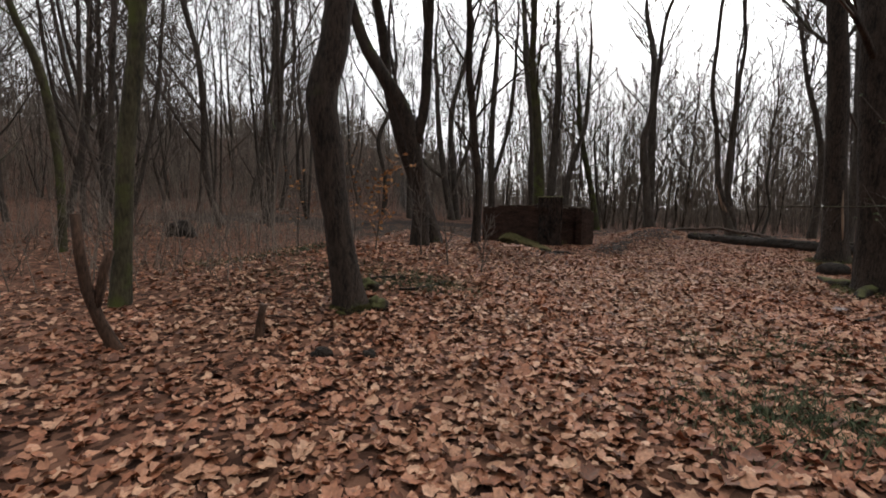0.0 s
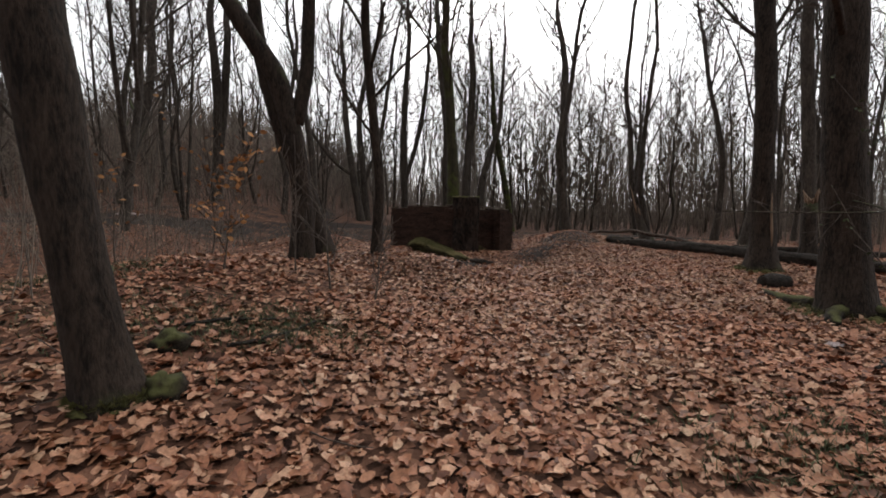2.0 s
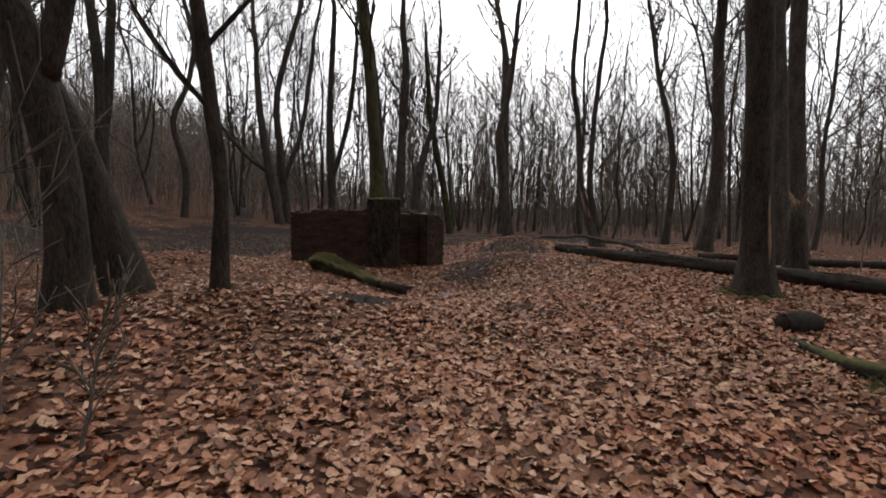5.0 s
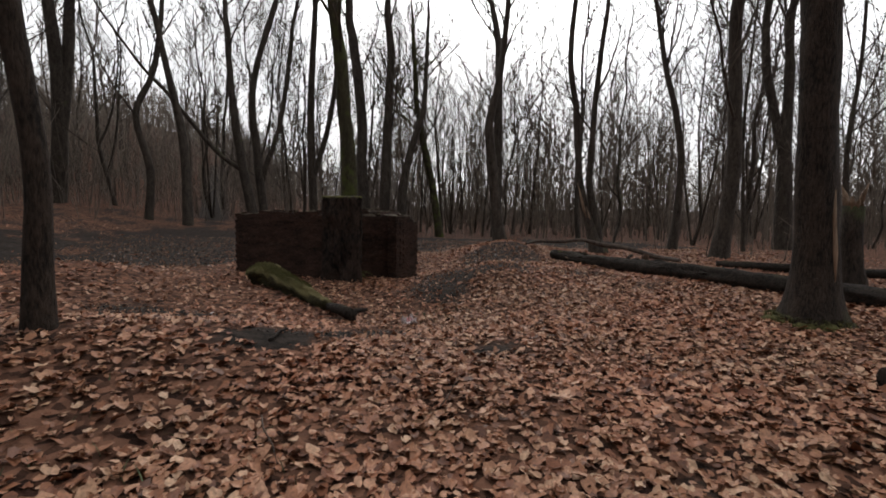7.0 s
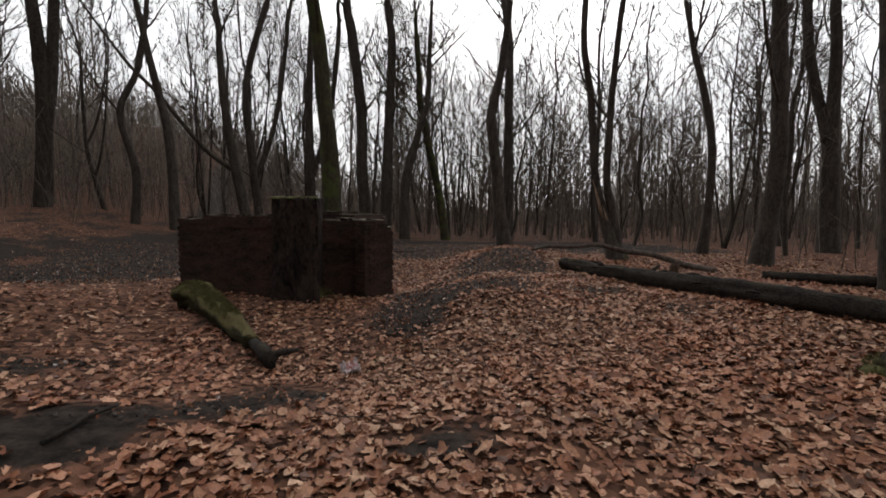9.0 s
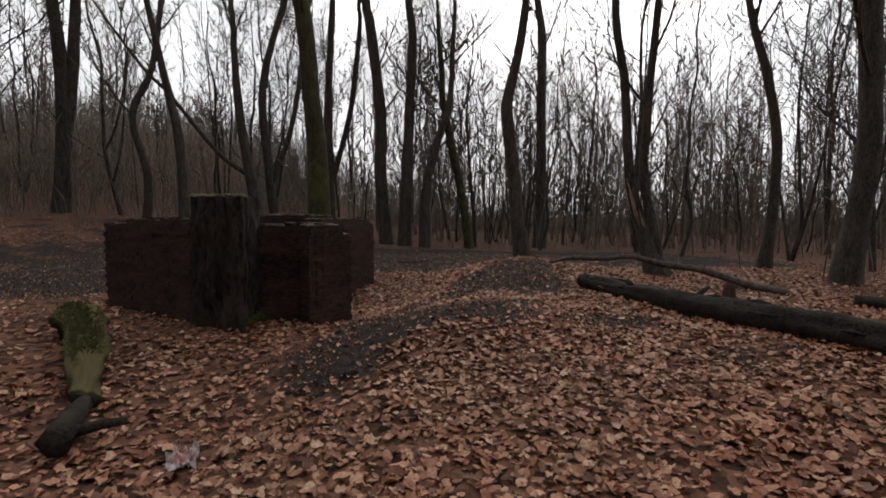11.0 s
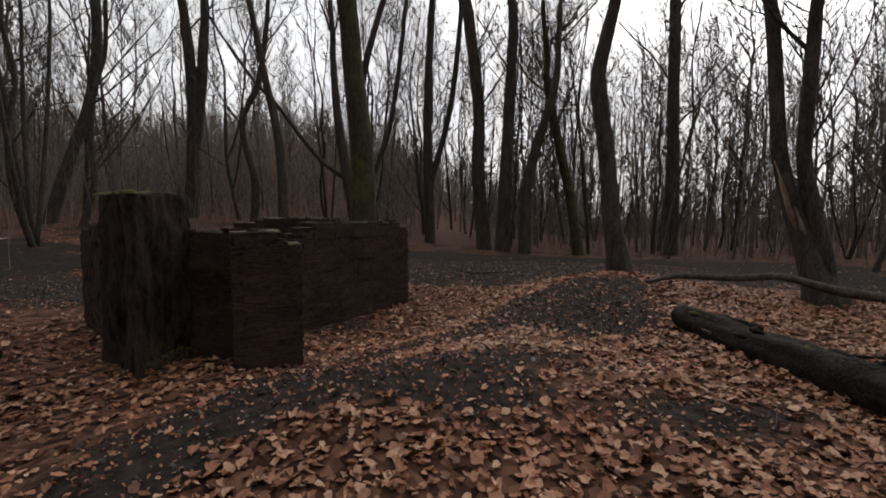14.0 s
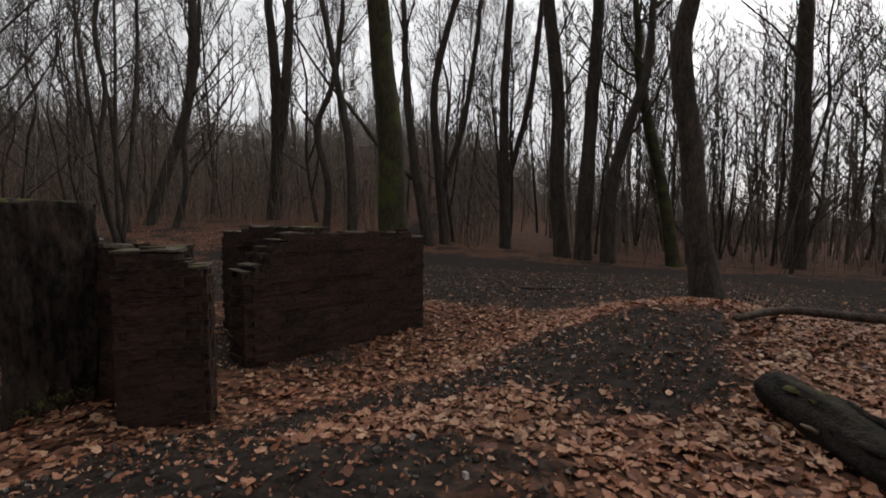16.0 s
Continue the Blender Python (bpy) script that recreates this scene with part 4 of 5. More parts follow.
def thicket():
    """Thin whippy shoots between the trees."""
    rng = random.Random(21)
    g = Geo()
    made = 0
    while made < 4600:
        a, d = radians(rng.uniform(-70, 70)), 14 + 76 * math.sqrt(rng.random())
        x, y = 4 - d * math.sin(a), 6 + d * math.cos(a)
        if not free_spot(x, y) or noise.noise((x * 0.12, y * 0.12, 8)) < -0.25 or abs(x - 8 + 0.08 * (y - 16)) < 2.5 and y < 64:
            continue
        made += 1
        p = Vector((x, y, height(x, y) - 0.05))
        tall = rng.uniform(1.2, 6.5)
        d = Vector((rng.gauss(0, 0.12), rng.gauss(0, 0.12), 1)).normalized()
        mid = p + d * tall * 0.5 + Vector((rng.gauss(0, 0.06), rng.gauss(0, 0.06), 0))
        end = mid + (d + Vector((rng.gauss(0, 0.12), rng.gauss(0, 0.12), 0))).normalized() * tall * 0.5
        r = rng.uniform(0.01, 0.024)
        g.tube([p, mid, end], [r, r * 0.7, 0.005], 3, cap=False)
        for k in range(3):
            q = mid.lerp(end, rng.uniform(-0.7, 0.8))
            e = q + Vector((rng.gauss(0, 0.4), rng.gauss(0, 0.4), rng.uniform(0.2, 0.7))) * tall * 0.25
            g.tube([q, e], [r * 0.6, 0.004], 3, cap=False)
    # dead stems on the leafy bank
    for i in range(520):
        x, y = rng.uniform(-13, -3.0), rng.uniform(6.5, 19)
        p = Vector((x, y, land(x, y) - 0.03))
        e = p + Vector((rng.gauss(0, 0.3), rng.gauss(0, 0.3), rng.uniform(0.3, 2.2)))
        g.tube([p, p.lerp(e, 0.5) + Vector((rng.gauss(0, 0.08), rng.gauss(0, 0.08), 0)), e], [0.009, 0.007, 0.003], 3, cap=False)
        for k in range(3):
            q = p.lerp(e, rng.uniform(0.3, 0.9))
            g.tube([q, q + Vector((rng.gauss(0, 0.25), rng.gauss(0, 0.25), rng.uniform(0.05, 0.4)))], [0.005, 0.003], 3, cap=False)
    # taller brush, thickest on the hillside
    made = 0
    while made < 7400:
        a, d = radians(rng.choice((rng.uniform(-68, 64), rng.uniform(-12, 64)))), 40 + 72 * rng.random()
        x, y = -d * math.sin(a), d * math.cos(a)
        if bare(x, y) > 0.6:
            continue
        if a < -0.15 and d < 48 or abs(x - 8 + 0.08 * (y - 16)) < 3.0 and y < 64:
            continue
        made += 1
        p = Vector((x, y, height(x, y) - 0.1))
        tall, r = rng.uniform(2.0, 7.5) * (1 if a > 0.2 else 1.2), rng.uniform(0.012, 0.03)
        lean = Vector((rng.gauss(0, 0.12), rng.gauss(0, 0.12), 1)).normalized()
        end = p + lean * tall
        g.tube([p, p.lerp(end, 0.5) + Vector((rng.gauss(0, 0.15), rng.gauss(0, 0.15), 0)), end], [r, r * 0.7, 0.01], 3, cap=False)
        for k in range(4):
            q = p.lerp(end, rng.uniform(0.2, 0.95))
            g.tube([q, q + Vector((rng.gauss(0, 0.6), rng.gauss(0, 0.6), rng.uniform(0.5, 1.8)))], [0.02, 0.012], 3, cap=False)
    # the wood's far edge
    for i in range(3700):
        turn = rng.uniform(-66, 62)
        a, d = radians(turn), rng.uniform(70 if turn < 8 else 97, 130)
        x, y = 4 - d * math.sin(a), 4 + d * math.cos(a)
        p = Vector((x, y, height(x, y) - 0.1))
        tall = rng.uniform(2.0, 9.0)
        end = p + Vector((rng.gauss(0, 0.1), rng.gauss(0, 0.1), 1)).normalized() * tall
        g.tube([p, end], [0.06, 0.02], 3, cap=False)
        for k in range(5):
            q = p.lerp(end, rng.uniform(0.15, 0.95))
            g.tube([q, q + Vector((rng.gauss(0, 1.0), rng.gauss(0, 0.7), rng.uniform(0.3, 1.8)))], [0.035, 0.02], 3, cap=False)
    ob = part("thicket", g, HAZY_BARK, None)
    tagged(ob, "brown thicket of thin bare shoots between the trees", "undergrowth", kind="stuff")


thicket()


# ---- fallen wood ----
def fallen(name, points, label, category, material, sides=14, lump=0.16, seed=0, bury=0.25):
    """A log lying along (x, y, r) or (x, y, lift, r) points, partly sunk in the litter."""
    line = []
    for q in points:
        x, y, r = q[0], q[1], q[-1]
        lift = q[2] if len(q) == 4 else 0.0
        line.append((x, y, land(x, y) + r * (1 - bury) + lift, r))
    pts = smooth_line(line, 12)
    base = Vector(pts[0][:3])
    thing = empty(name, base, label, category)
    g = Geo()
    rough_log(g, [Vector(q[:3]) - base for q in pts], [q[3] for q in pts], sides, seed, lump)
    part("trunk", g, material, thing)
    return thing, [Vector(q[:3]) - base for q in pts], [q[3] for q in pts]


def stub(thing, at, way, length, r, material, label=""):
    g = Geo()
    at, way = Vector(at), Vector(way).normalized()
    g.tube([at, at + way * length * 0.5 + Vector((0, 0, 0.01)), at + way * length], [r, r * 0.85, r * 0.6], 7, 0.2, 0, length * 9)
    part("branch_stub", g, material, thing, label)


big_log, big_pts, big_r = fallen("fallen_log", [(10.62, 20.1, 0.175), (10.95, 18.8, 0.19), (11.2, 17.4, 0.2), (11.6, 16.1, 0.2), (12.3, 14.0, 0.195), (12.9, 11.9, 0.18), (13.4, 10.2, 0.16)], "long rotting dark log on leaf litter, mossy near its broken end", "log", LOG_BARK, 26, 0.2, 3, 0.3)
stub(big_log, big_pts[22] + Vector((0.1, 0, 0.12)), (0.9, 0.1, 0.6), 0.3, 0.05, LOG_BARK)
stub(big_log, big_pts[7] + Vector((-0.16, 0, -0.02)), (-0.8, -0.2, 0.45), 0.16, 0.018, PALE_WOOD, "pale snapped twig")
# raised flap of loose bark along its top
g = Geo()
g.tube([p + Vector((0.1, 0, big_r[i] * 0.55)) for i, p in enumerate(big_pts[:34:2])], [0.04 + 0.012 * math.sin(i * 1.7) for i in range(17)], 9, 0.5, 0, 4)
part("bark_flap", g, STUMP_WOOD, big_log, "loose mossy bark lifting along the log")

fallen("fallen_branch", [(10.9, 22.5, 0.0, 0.035), (11.7, 23.1, 0.14, 0.055), (12.6, 22.9, 0.3, 0.06), (13.2, 22.5, 0.44, 0.065), (13.75, 21.9, 0.28, 0.085), (14.25, 21.2, 0.22, 0.075), (14.4, 20.1, 0.03, 0.085), (14.35, 19.0, 0.0, 0.07)], "long curved bare grey branch lying behind the log", "fallen branch", GREY_BRANCH, 10, 0.14, 8, 0.1)
fallen("fallen_log", [(14.6, 17.9, 0.11), (16.0, 16.6, 0.13), (17.4, 15.6, 0.14), (19.2, 14.8, 0.13)], "thinner dark log lying beyond the stout tree", "log", LOG_BARK, 12, 0.15, 12, 0.2)
moss_branch, mb_pts, mb_r = fallen("mossy_branch", [(2.2, 18.1, 0.02, 0.17), (2.45, 17.9, 0.05, 0.23), (2.75, 17.5, 0.03, 0.2), (3.0, 17.0, 0.0, 0.18), (3.3, 16.4, 0.0, 0.14), (3.6, 15.8, 0.0, 0.1)], "moss-covered rotten branch lying before the brick wall", "fallen branch", MOSS_LOG, 22, 0.6, 15, 0.25)
g = Geo()
g.tube([mb_pts[-1], mb_pts[-1] + Vector((0.16, -0.45, 0.03)), mb_pts[-1] + Vector((0.3, -0.95, 0.05))], [0.06, 0.08, 0.1], 13, 0.5, 0, 2)
part("rotten_end", g, LOG_BARK, moss_branch, "black broken rotten end")
stub(moss_branch, mb_pts[9] - Vector((0, 0, 0.05)), (0.8, 0.45, -0.25), 0.34, 0.17, STUMP_WOOD, "black rotten root lump")
stub(moss_branch, mb_pts[-1] + Vector((0.25, -0.75, 0.03)), (0.9, 0.5, 0.0), 0.4, 0.05, LOG_BARK, "black broken side branch")


def clump(thing, at, r, seed, material, label, flat=0.5):
    g = Geo()
    rings, around = 6, 18
    for j in range(rings + 1):
        for k in range(around):
            a, e = 2 * math.pi * k / around, math.pi / 2 * j / rings
            rr = r * math.cos(e) * (1 + 0.45 * noise.noise((math.cos(a) * 1.8, math.sin(a) * 1.8, seed)) + 0.3 * noise.noise((math.cos(a) * 5, math.sin(a) * 5, seed + j)))
            g.v.append(Vector(at) + Vector((rr * math.cos(a), rr * math.sin(a), r * flat * math.sin(e) * (1 + 0.5 * noise.noise((rr * math.cos(a) * 30, rr * math.sin(a) * 30, seed + 4))))))
    for j in range(rings):
        for k in range(around):
            a, c = j * around + k, j * around + (k + 1) % around
            g.f.append((a, c, c + around, a + around))
    part("moss_clump", g, material, thing, label)


def moss_tufts(thing, spots, size, seed, count=60):
    """Short fuzzy moss stems round each (place, radius)."""
    rng = random.Random(seed)
    g = Geo()
    for at, r in spots:
        for i in range(count):
            d = Vector((rng.gauss(0, 1), rng.gauss(0, 1), abs(rng.gauss(0, 1)) + 0.2)).normalized()
            p = Vector(at) + d * r * rng.uniform(0.9, 1.05)
            e = p + (d + Vector((rng.gauss(0, 0.4), rng.gauss(0, 0.4), 0.2))) * size * rng.uniform(0.5, 1.3)
            w = d.orthogonal().normalized() * size * 0.22
            first = len(g.v)
            g.v += [p - w, p + w, e]
            g.f.append((first, first + 1, first + 2))
    tagged(part("moss_fuzz", g, MOSS, thing, "fine yellow-green moss stems", False), kind="stuff")


moss_tufts(moss_branch, [(mb_pts[q] + Vector((0, 0, 0.02)), mb_r[q]) for q in range(0, 46, 2)], 0.03, 5, 260)
moss_tufts(PIER_THING, [((0.42 + 0.12 * math.sin(i * 2.1), -0.28 + 0.06 * i, -0.12 + 0.07 * (i % 3)), 0.13) for i in range(9)], 0.025, 7, 60)
rng = random.Random(61)
for i in range(9):
    q = rng.randrange(0, 30)
    clump(moss_branch, mb_pts[q] + Vector((rng.gauss(0, 0.05), rng.gauss(0, 0.05), mb_r[q] * 0.45)), rng.uniform(0.07, 0.15), i * 2.3, MOSS, "yellow-green moss clump", 0.6)
for i in range(9):
    q = rng.randrange(2, 24)
    clump(big_log, big_pts[q] + Vector((rng.gauss(0.03, 0.07), 0, big_r[q] * 0.78)), rng.uniform(0.06, 0.11), i * 1.9, MOSS, "yellow-green moss patch", 0.4)
for i in range(16):
    q = rng.randrange(1, 62)
    a = rng.uniform(0.2, 2.6)
    side = Vector((-math.cos(a), 0.1, math.sin(a))) * big_r[q] * 0.98
    along = (big_pts[q + 1] - big_pts[q]).normalized()
    g = Geo()
    long = rng.uniform(0.15, 0.4)
    g.tube([big_pts[q] + side, big_pts[q] + side * 1.03 + along * long * 0.5, big_pts[q] + side + along * long], [0.02, rng.uniform(0.03, 0.05), 0.015], 6, 0.4, 0, i * 3.3)
    part("bark_plate", g, LOG_BARK, big_log)


def log_round():
    thing = empty("log_section", (8.59, 10.22, land(8.59, 10.22)), "short sawn section of log lying on the leaves", "log")
    g = Geo()
    g.tube([(-0.25, 0.05, 0.12), (-0.08, 0.02, 0.13), (0.1, 0, 0.125), (0.26, -0.04, 0.12)], [0.14, 0.165, 0.16, 0.14], 16, 0.22, 0, 1, cap=False)
    part("bark", g, LOG_BARK, thing)
    for s, name_x in ((-1, -0.245), (1, 0.255)):
        e = Geo()
        e.tube([(name_x, 0.05 if s < 0 else -0.04, 0.12), (name_x + s * 0.012, 0.05 if s < 0 else -0.04, 0.12)], [0.125, 0.12], 16, 0.18, 0, 1)
        part("sawn_face", e, LOG_BARK, thing)


log_round()


def snag():
    """The stump whose top was torn off."""
    x, y = 13.1, 13.6
    thing = empty("broken_tree", (x, y, land(x, y)), "broken-off dark stump with a pale torn top", "tree stump")
    g = Geo()
    g.tube([(0, 0, -0.2), (0, 0, 0), (0.01, 0, 0.6), (0.0, 0.02, 1.2), (-0.02, 0, 1.75)], [0.3, 0.28, 0.2, 0.17, 0.16], 16, 0.14, 0.5, 6)
    part("trunk", g, BARK, thing)
    rng = random.Random(4)
    for i in range(9):
        a = i * 0.7 + rng.uniform(-0.2, 0.2)
        s = Geo()
        h = rng.uniform(0.15, 0.5)
        b = Vector((0.1 * math.cos(a) - 0.02, 0.1 * math.sin(a), 1.68))
        s.tube([b, b + Vector((0.03 * math.cos(a), 0.03 * math.sin(a), h * 0.6)), b + Vector((0.1 * math.cos(a), 0.1 * math.sin(a), h))], [0.055, 0.045, 0.01], 5, 0.3, 0, i)
        part("splinter", s, PALE_WOOD, thing, "pale torn wood splinter")


snag()


def torn_strip():
    """Bare wood where bark came off the stout tree."""
    thing = empty("torn_bark_strip", (10.05, 12.1, 0.6), "pale torn strip of wood hanging on the stout tree", "bark")
    g = Geo()
    g.tube([(0.28, -0.02, 0.0), (0.27, 0, 0.4), (0.25, 0.03, 0.9), (0.26, 0.05, 1.3)], [0.015, 0.032, 0.026, 0.006], 6, 0.3, 0, 2)
    part("strip", g, PALE_WOOD, thing)


torn_strip()


def twin_scar():
    """Torn wood on one stem of the twin tree."""
    thing = empty("torn_bark_strip", (13.9, 23.1, 0.9), "pale torn wood running up a stem of the twin tree", "bark")
    for k, (dx, low, high, r) in enumerate(((-0.03, 0.25, 1.35, 0.055), (0.05, 0.05, 0.95, 0.045), (0.0, 0.6, 1.7, 0.035))):
        g = Geo()
        line = [Vector((0.05 - 0.266 * z - 0.085 + dx, -0.04 + 0.18 * z - 0.12 - dx * 0.6, z)) for z in (low, low * 0.6 + high * 0.4, high)]
        g.tube(line, [0.015, r, 0.008], 7, 0.35, 0, k * 2.1)
        part("splinter", g, PALE_WOOD, thing)


twin_scar()


def mossy_root(points, seed):
    fallen("mossy_root", points, "mossy root spreading from the thick tree", "root", STUMP_WOOD, 9, 0.4, seed, 0.5)


mossy_root([(7.45, 8.4, 0.13), (7.5, 8.9, 0.09), (7.75, 9.5, 0.06), (8.1, 10.0, 0.03)], 1)
mossy_root([(7.35, 7.9, 0.14), (7.0, 7.7, 0.1), (6.75, 7.45, 0.05)], 2)
mossy_root([(7.7, 7.7, 0.15), (8.0, 7.1, 0.12), (8.5, 6.8, 0.06)], 3)

def bowed_snag():
    """A bowed sapling broken off at head height, with a shorter fork."""
    x, y = -3.32, 4.33
    thing = empty("broken_sapling", (x, y, land(x, y)), "bowed forked sapling broken off short among the leaves", "tree stump")
    g = Geo()
    g.tube([(0.02, 0.02, -0.1), (0, 0, 0), (-0.1, -0.06, 0.3), (-0.17, -0.11, 0.62), (-0.2, -0.13, 0.95), (-0.21, -0.14, 1.33)], [0.06, 0.052, 0.05, 0.048, 0.045, 0.043], 10, 0.16, 0.4, 3)
    part("trunk", g, STUMP_BROWN, thing)
    g = Geo()
    g.tube([(-0.12, -0.08, 0.42), (-0.08, -0.05, 0.62), (-0.05, -0.03, 0.8), (0.0, 0.0, 0.98)], [0.04, 0.044, 0.043, 0.038], 9, 0.2, 0, 5)
    part("fork", g, STUMP_BROWN, thing)


bowed_snag()

# low sawn stumps
for x, y, h, r, text in ((-2.03, 4.62, 0.36, 0.042, "thin cut sapling stump sticking out of leaves"), (12.75, 18.65, 0.3, 0.09, "small grey stump behind the log")):
    thing = empty("stump", (x, y, land(x, y)), text, "tree stump")
    g = Geo()
    g.tube([(0, 0, -0.1), (0, 0, 0), (0.02, 0.01, h * 0.6), (0.05, 0.0, h)], [r * 1.1, r, r * 0.9, r * 0.85], 10, 0.2, 0.6, x)
    part("wood", g, GREY_BRANCH if r > 0.1 else STUMP_BROWN, thing)


def boulder(x, y, r, label, mossy, seed):
    bm = bmesh.new()
    bmesh.ops.create_icosphere(bm, subdivisions=3, radius=1)
    for v in bm.verts:
        k = 1 + 0.5 * noise.noise(v.co * 1.4 + Vector((seed, 0, 0))) + 0.3 * noise.noise(v.co * 3.7 + Vector((0, seed, 0)))
        v.co = Vector((v.co.x * r * k, v.co.y * r * 0.85 * k, v.co.z * r * 0.75 * k))
    me = bpy.data.meshes.new("rock")
    bm.to_mesh(me)
    bm.free()
    me.materials.append(STUMP_WOOD if mossy else LOG_BARK)
    me.polygons.foreach_set("use_smooth", [True] * len(me.polygons))
    ob = new("mossy_stump" if mossy else "root_clod", me)
    ob.matrix_basis = Matrix.Translation((x, y, land(x, y) + r * 0.3))
    tagged(ob, label, "stump")


boulder(-1.0, 5.8, 0.15, "low moss-topped dark stump at the foot of the leaning tree", True, 1)
boulder(-1.22, 6.6, 0.14, "low mossy stump beside the bank", True, 4)
boulder(-8.4, 14.6, 0.42, "dark upturned root clod on the bank", False, 7)
boulder(-1.27, 4.2, 0.09, "black clod of rotten wood in the leaves", False, 2)
boulder(-0.82, 4.2, 0.07, "black clod of rotten wood in the leaves", False, 3)


def sapling(x, y, tall, seed, orange, label, leaf=0.1, foliage=None):
    """A whippy young shoot, some still holding dry leaves."""
    rng = random.Random(seed)
    base = Vector((x, y, land(x, y)))
    thing = empty("sapling", base, label, "sapling", "saplings")
    stem, crown = Geo(), Geo()
    branch(stem, crown, Vector((0, 0, 0)), Vector((rng.gauss(0, 0.1), rng.gauss(0, 0.1), 1)), tall, 0.016, 0, rng, 0.1, (9, 5), 0.1)
    part("stem", stem, TWIG, thing)
    tagged(part("crown", crown, TWIG, thing), kind="stuff")
    if orange:
        g = Geo()
        for v in rng.sample(crown.v, min(orange, len(crown.v))):
            leaf_into(g, v + Vector((rng.gauss(0, 0.03), rng.gauss(0, 0.03), -0.02)), leaf, rng)
        tagged(part("foliage", g, foliage or BEECH, thing, "small dull green leaves" if foliage else "dry orange leaves"), kind="stuff")


def leaf_into(g, at, size, rng):
    m = Euler((rng.gauss(0, 0.7), rng.gauss(0, 0.7), rng.uniform(0, 6.28))).to_matrix()
    first = len(g.v)
    for px, py, pz in ((0, -0.5, 0), (0.3, -0.15, 0.08), (0.26, 0.2, 0.08), (0, 0.55, 0), (-0.26, 0.2, 0.08), (-0.3, -0.15, 0.08)):
        g.v.append(at + m @ Vector((px, py, pz)) * size)
    g.f += [(first, first + 1, first + 2, first + 3), (first, first + 3, first + 4, first + 5)]


sapling(-1.5, 9.3, 1.6, 1, 110, "young beech shoot holding dry orange leaves")
sapling(-2.6, 12.5, 2.2, 2, 60, "young beech shoot holding dry orange leaves")
sapling(-0.03, 9.2, 1.7, 3, 0, "bare grey whippy shoot growing from leaves")
sapling(-0.6, 9.9, 1.6, 4, 0, "bare grey whippy shoot growing from leaves")
sapling(-5.2, 7.4, 1.9, 5, 0, "bare thin shoot on the bank")
sapling(-6.4, 8.6, 2.1, 6, 0, "bare thin shoot on the bank")
sapling(-3.4, 10.4, 1.5, 7, 25, "bare thin shoot with a few dry leaves")
sapling(0.6, 8.7, 0.9, 8, 0, "short bare twiggy shoot in the leaves")
sapling(7.7, 7.25, 3.0, 9, 260, "thin evergreen shoot growing beside the thick tree", 0.06, GRASS)
sapling(8.2, 7.0, 1.6, 10, 160, "low evergreen shoot among mossy roots", 0.06, GRASS)


# ---- leaf litter, grass, chips ----
WAY = [Vector((0, -1)), Vector((1.3, 4.5)), Vector((4.4, 9.3)), Vector((9.1, 15.5)), Vector((11.0, 23.0))]


def off_way(x, y):
    p, best = Vector((x, y)), 1e9
    for a, b in zip(WAY, WAY[1:]):
        t = min(max((p - a).dot(b - a) / (b - a).length_squared, 0), 1)
        best = min(best, (a + (b - a) * t - p).length)
    return best


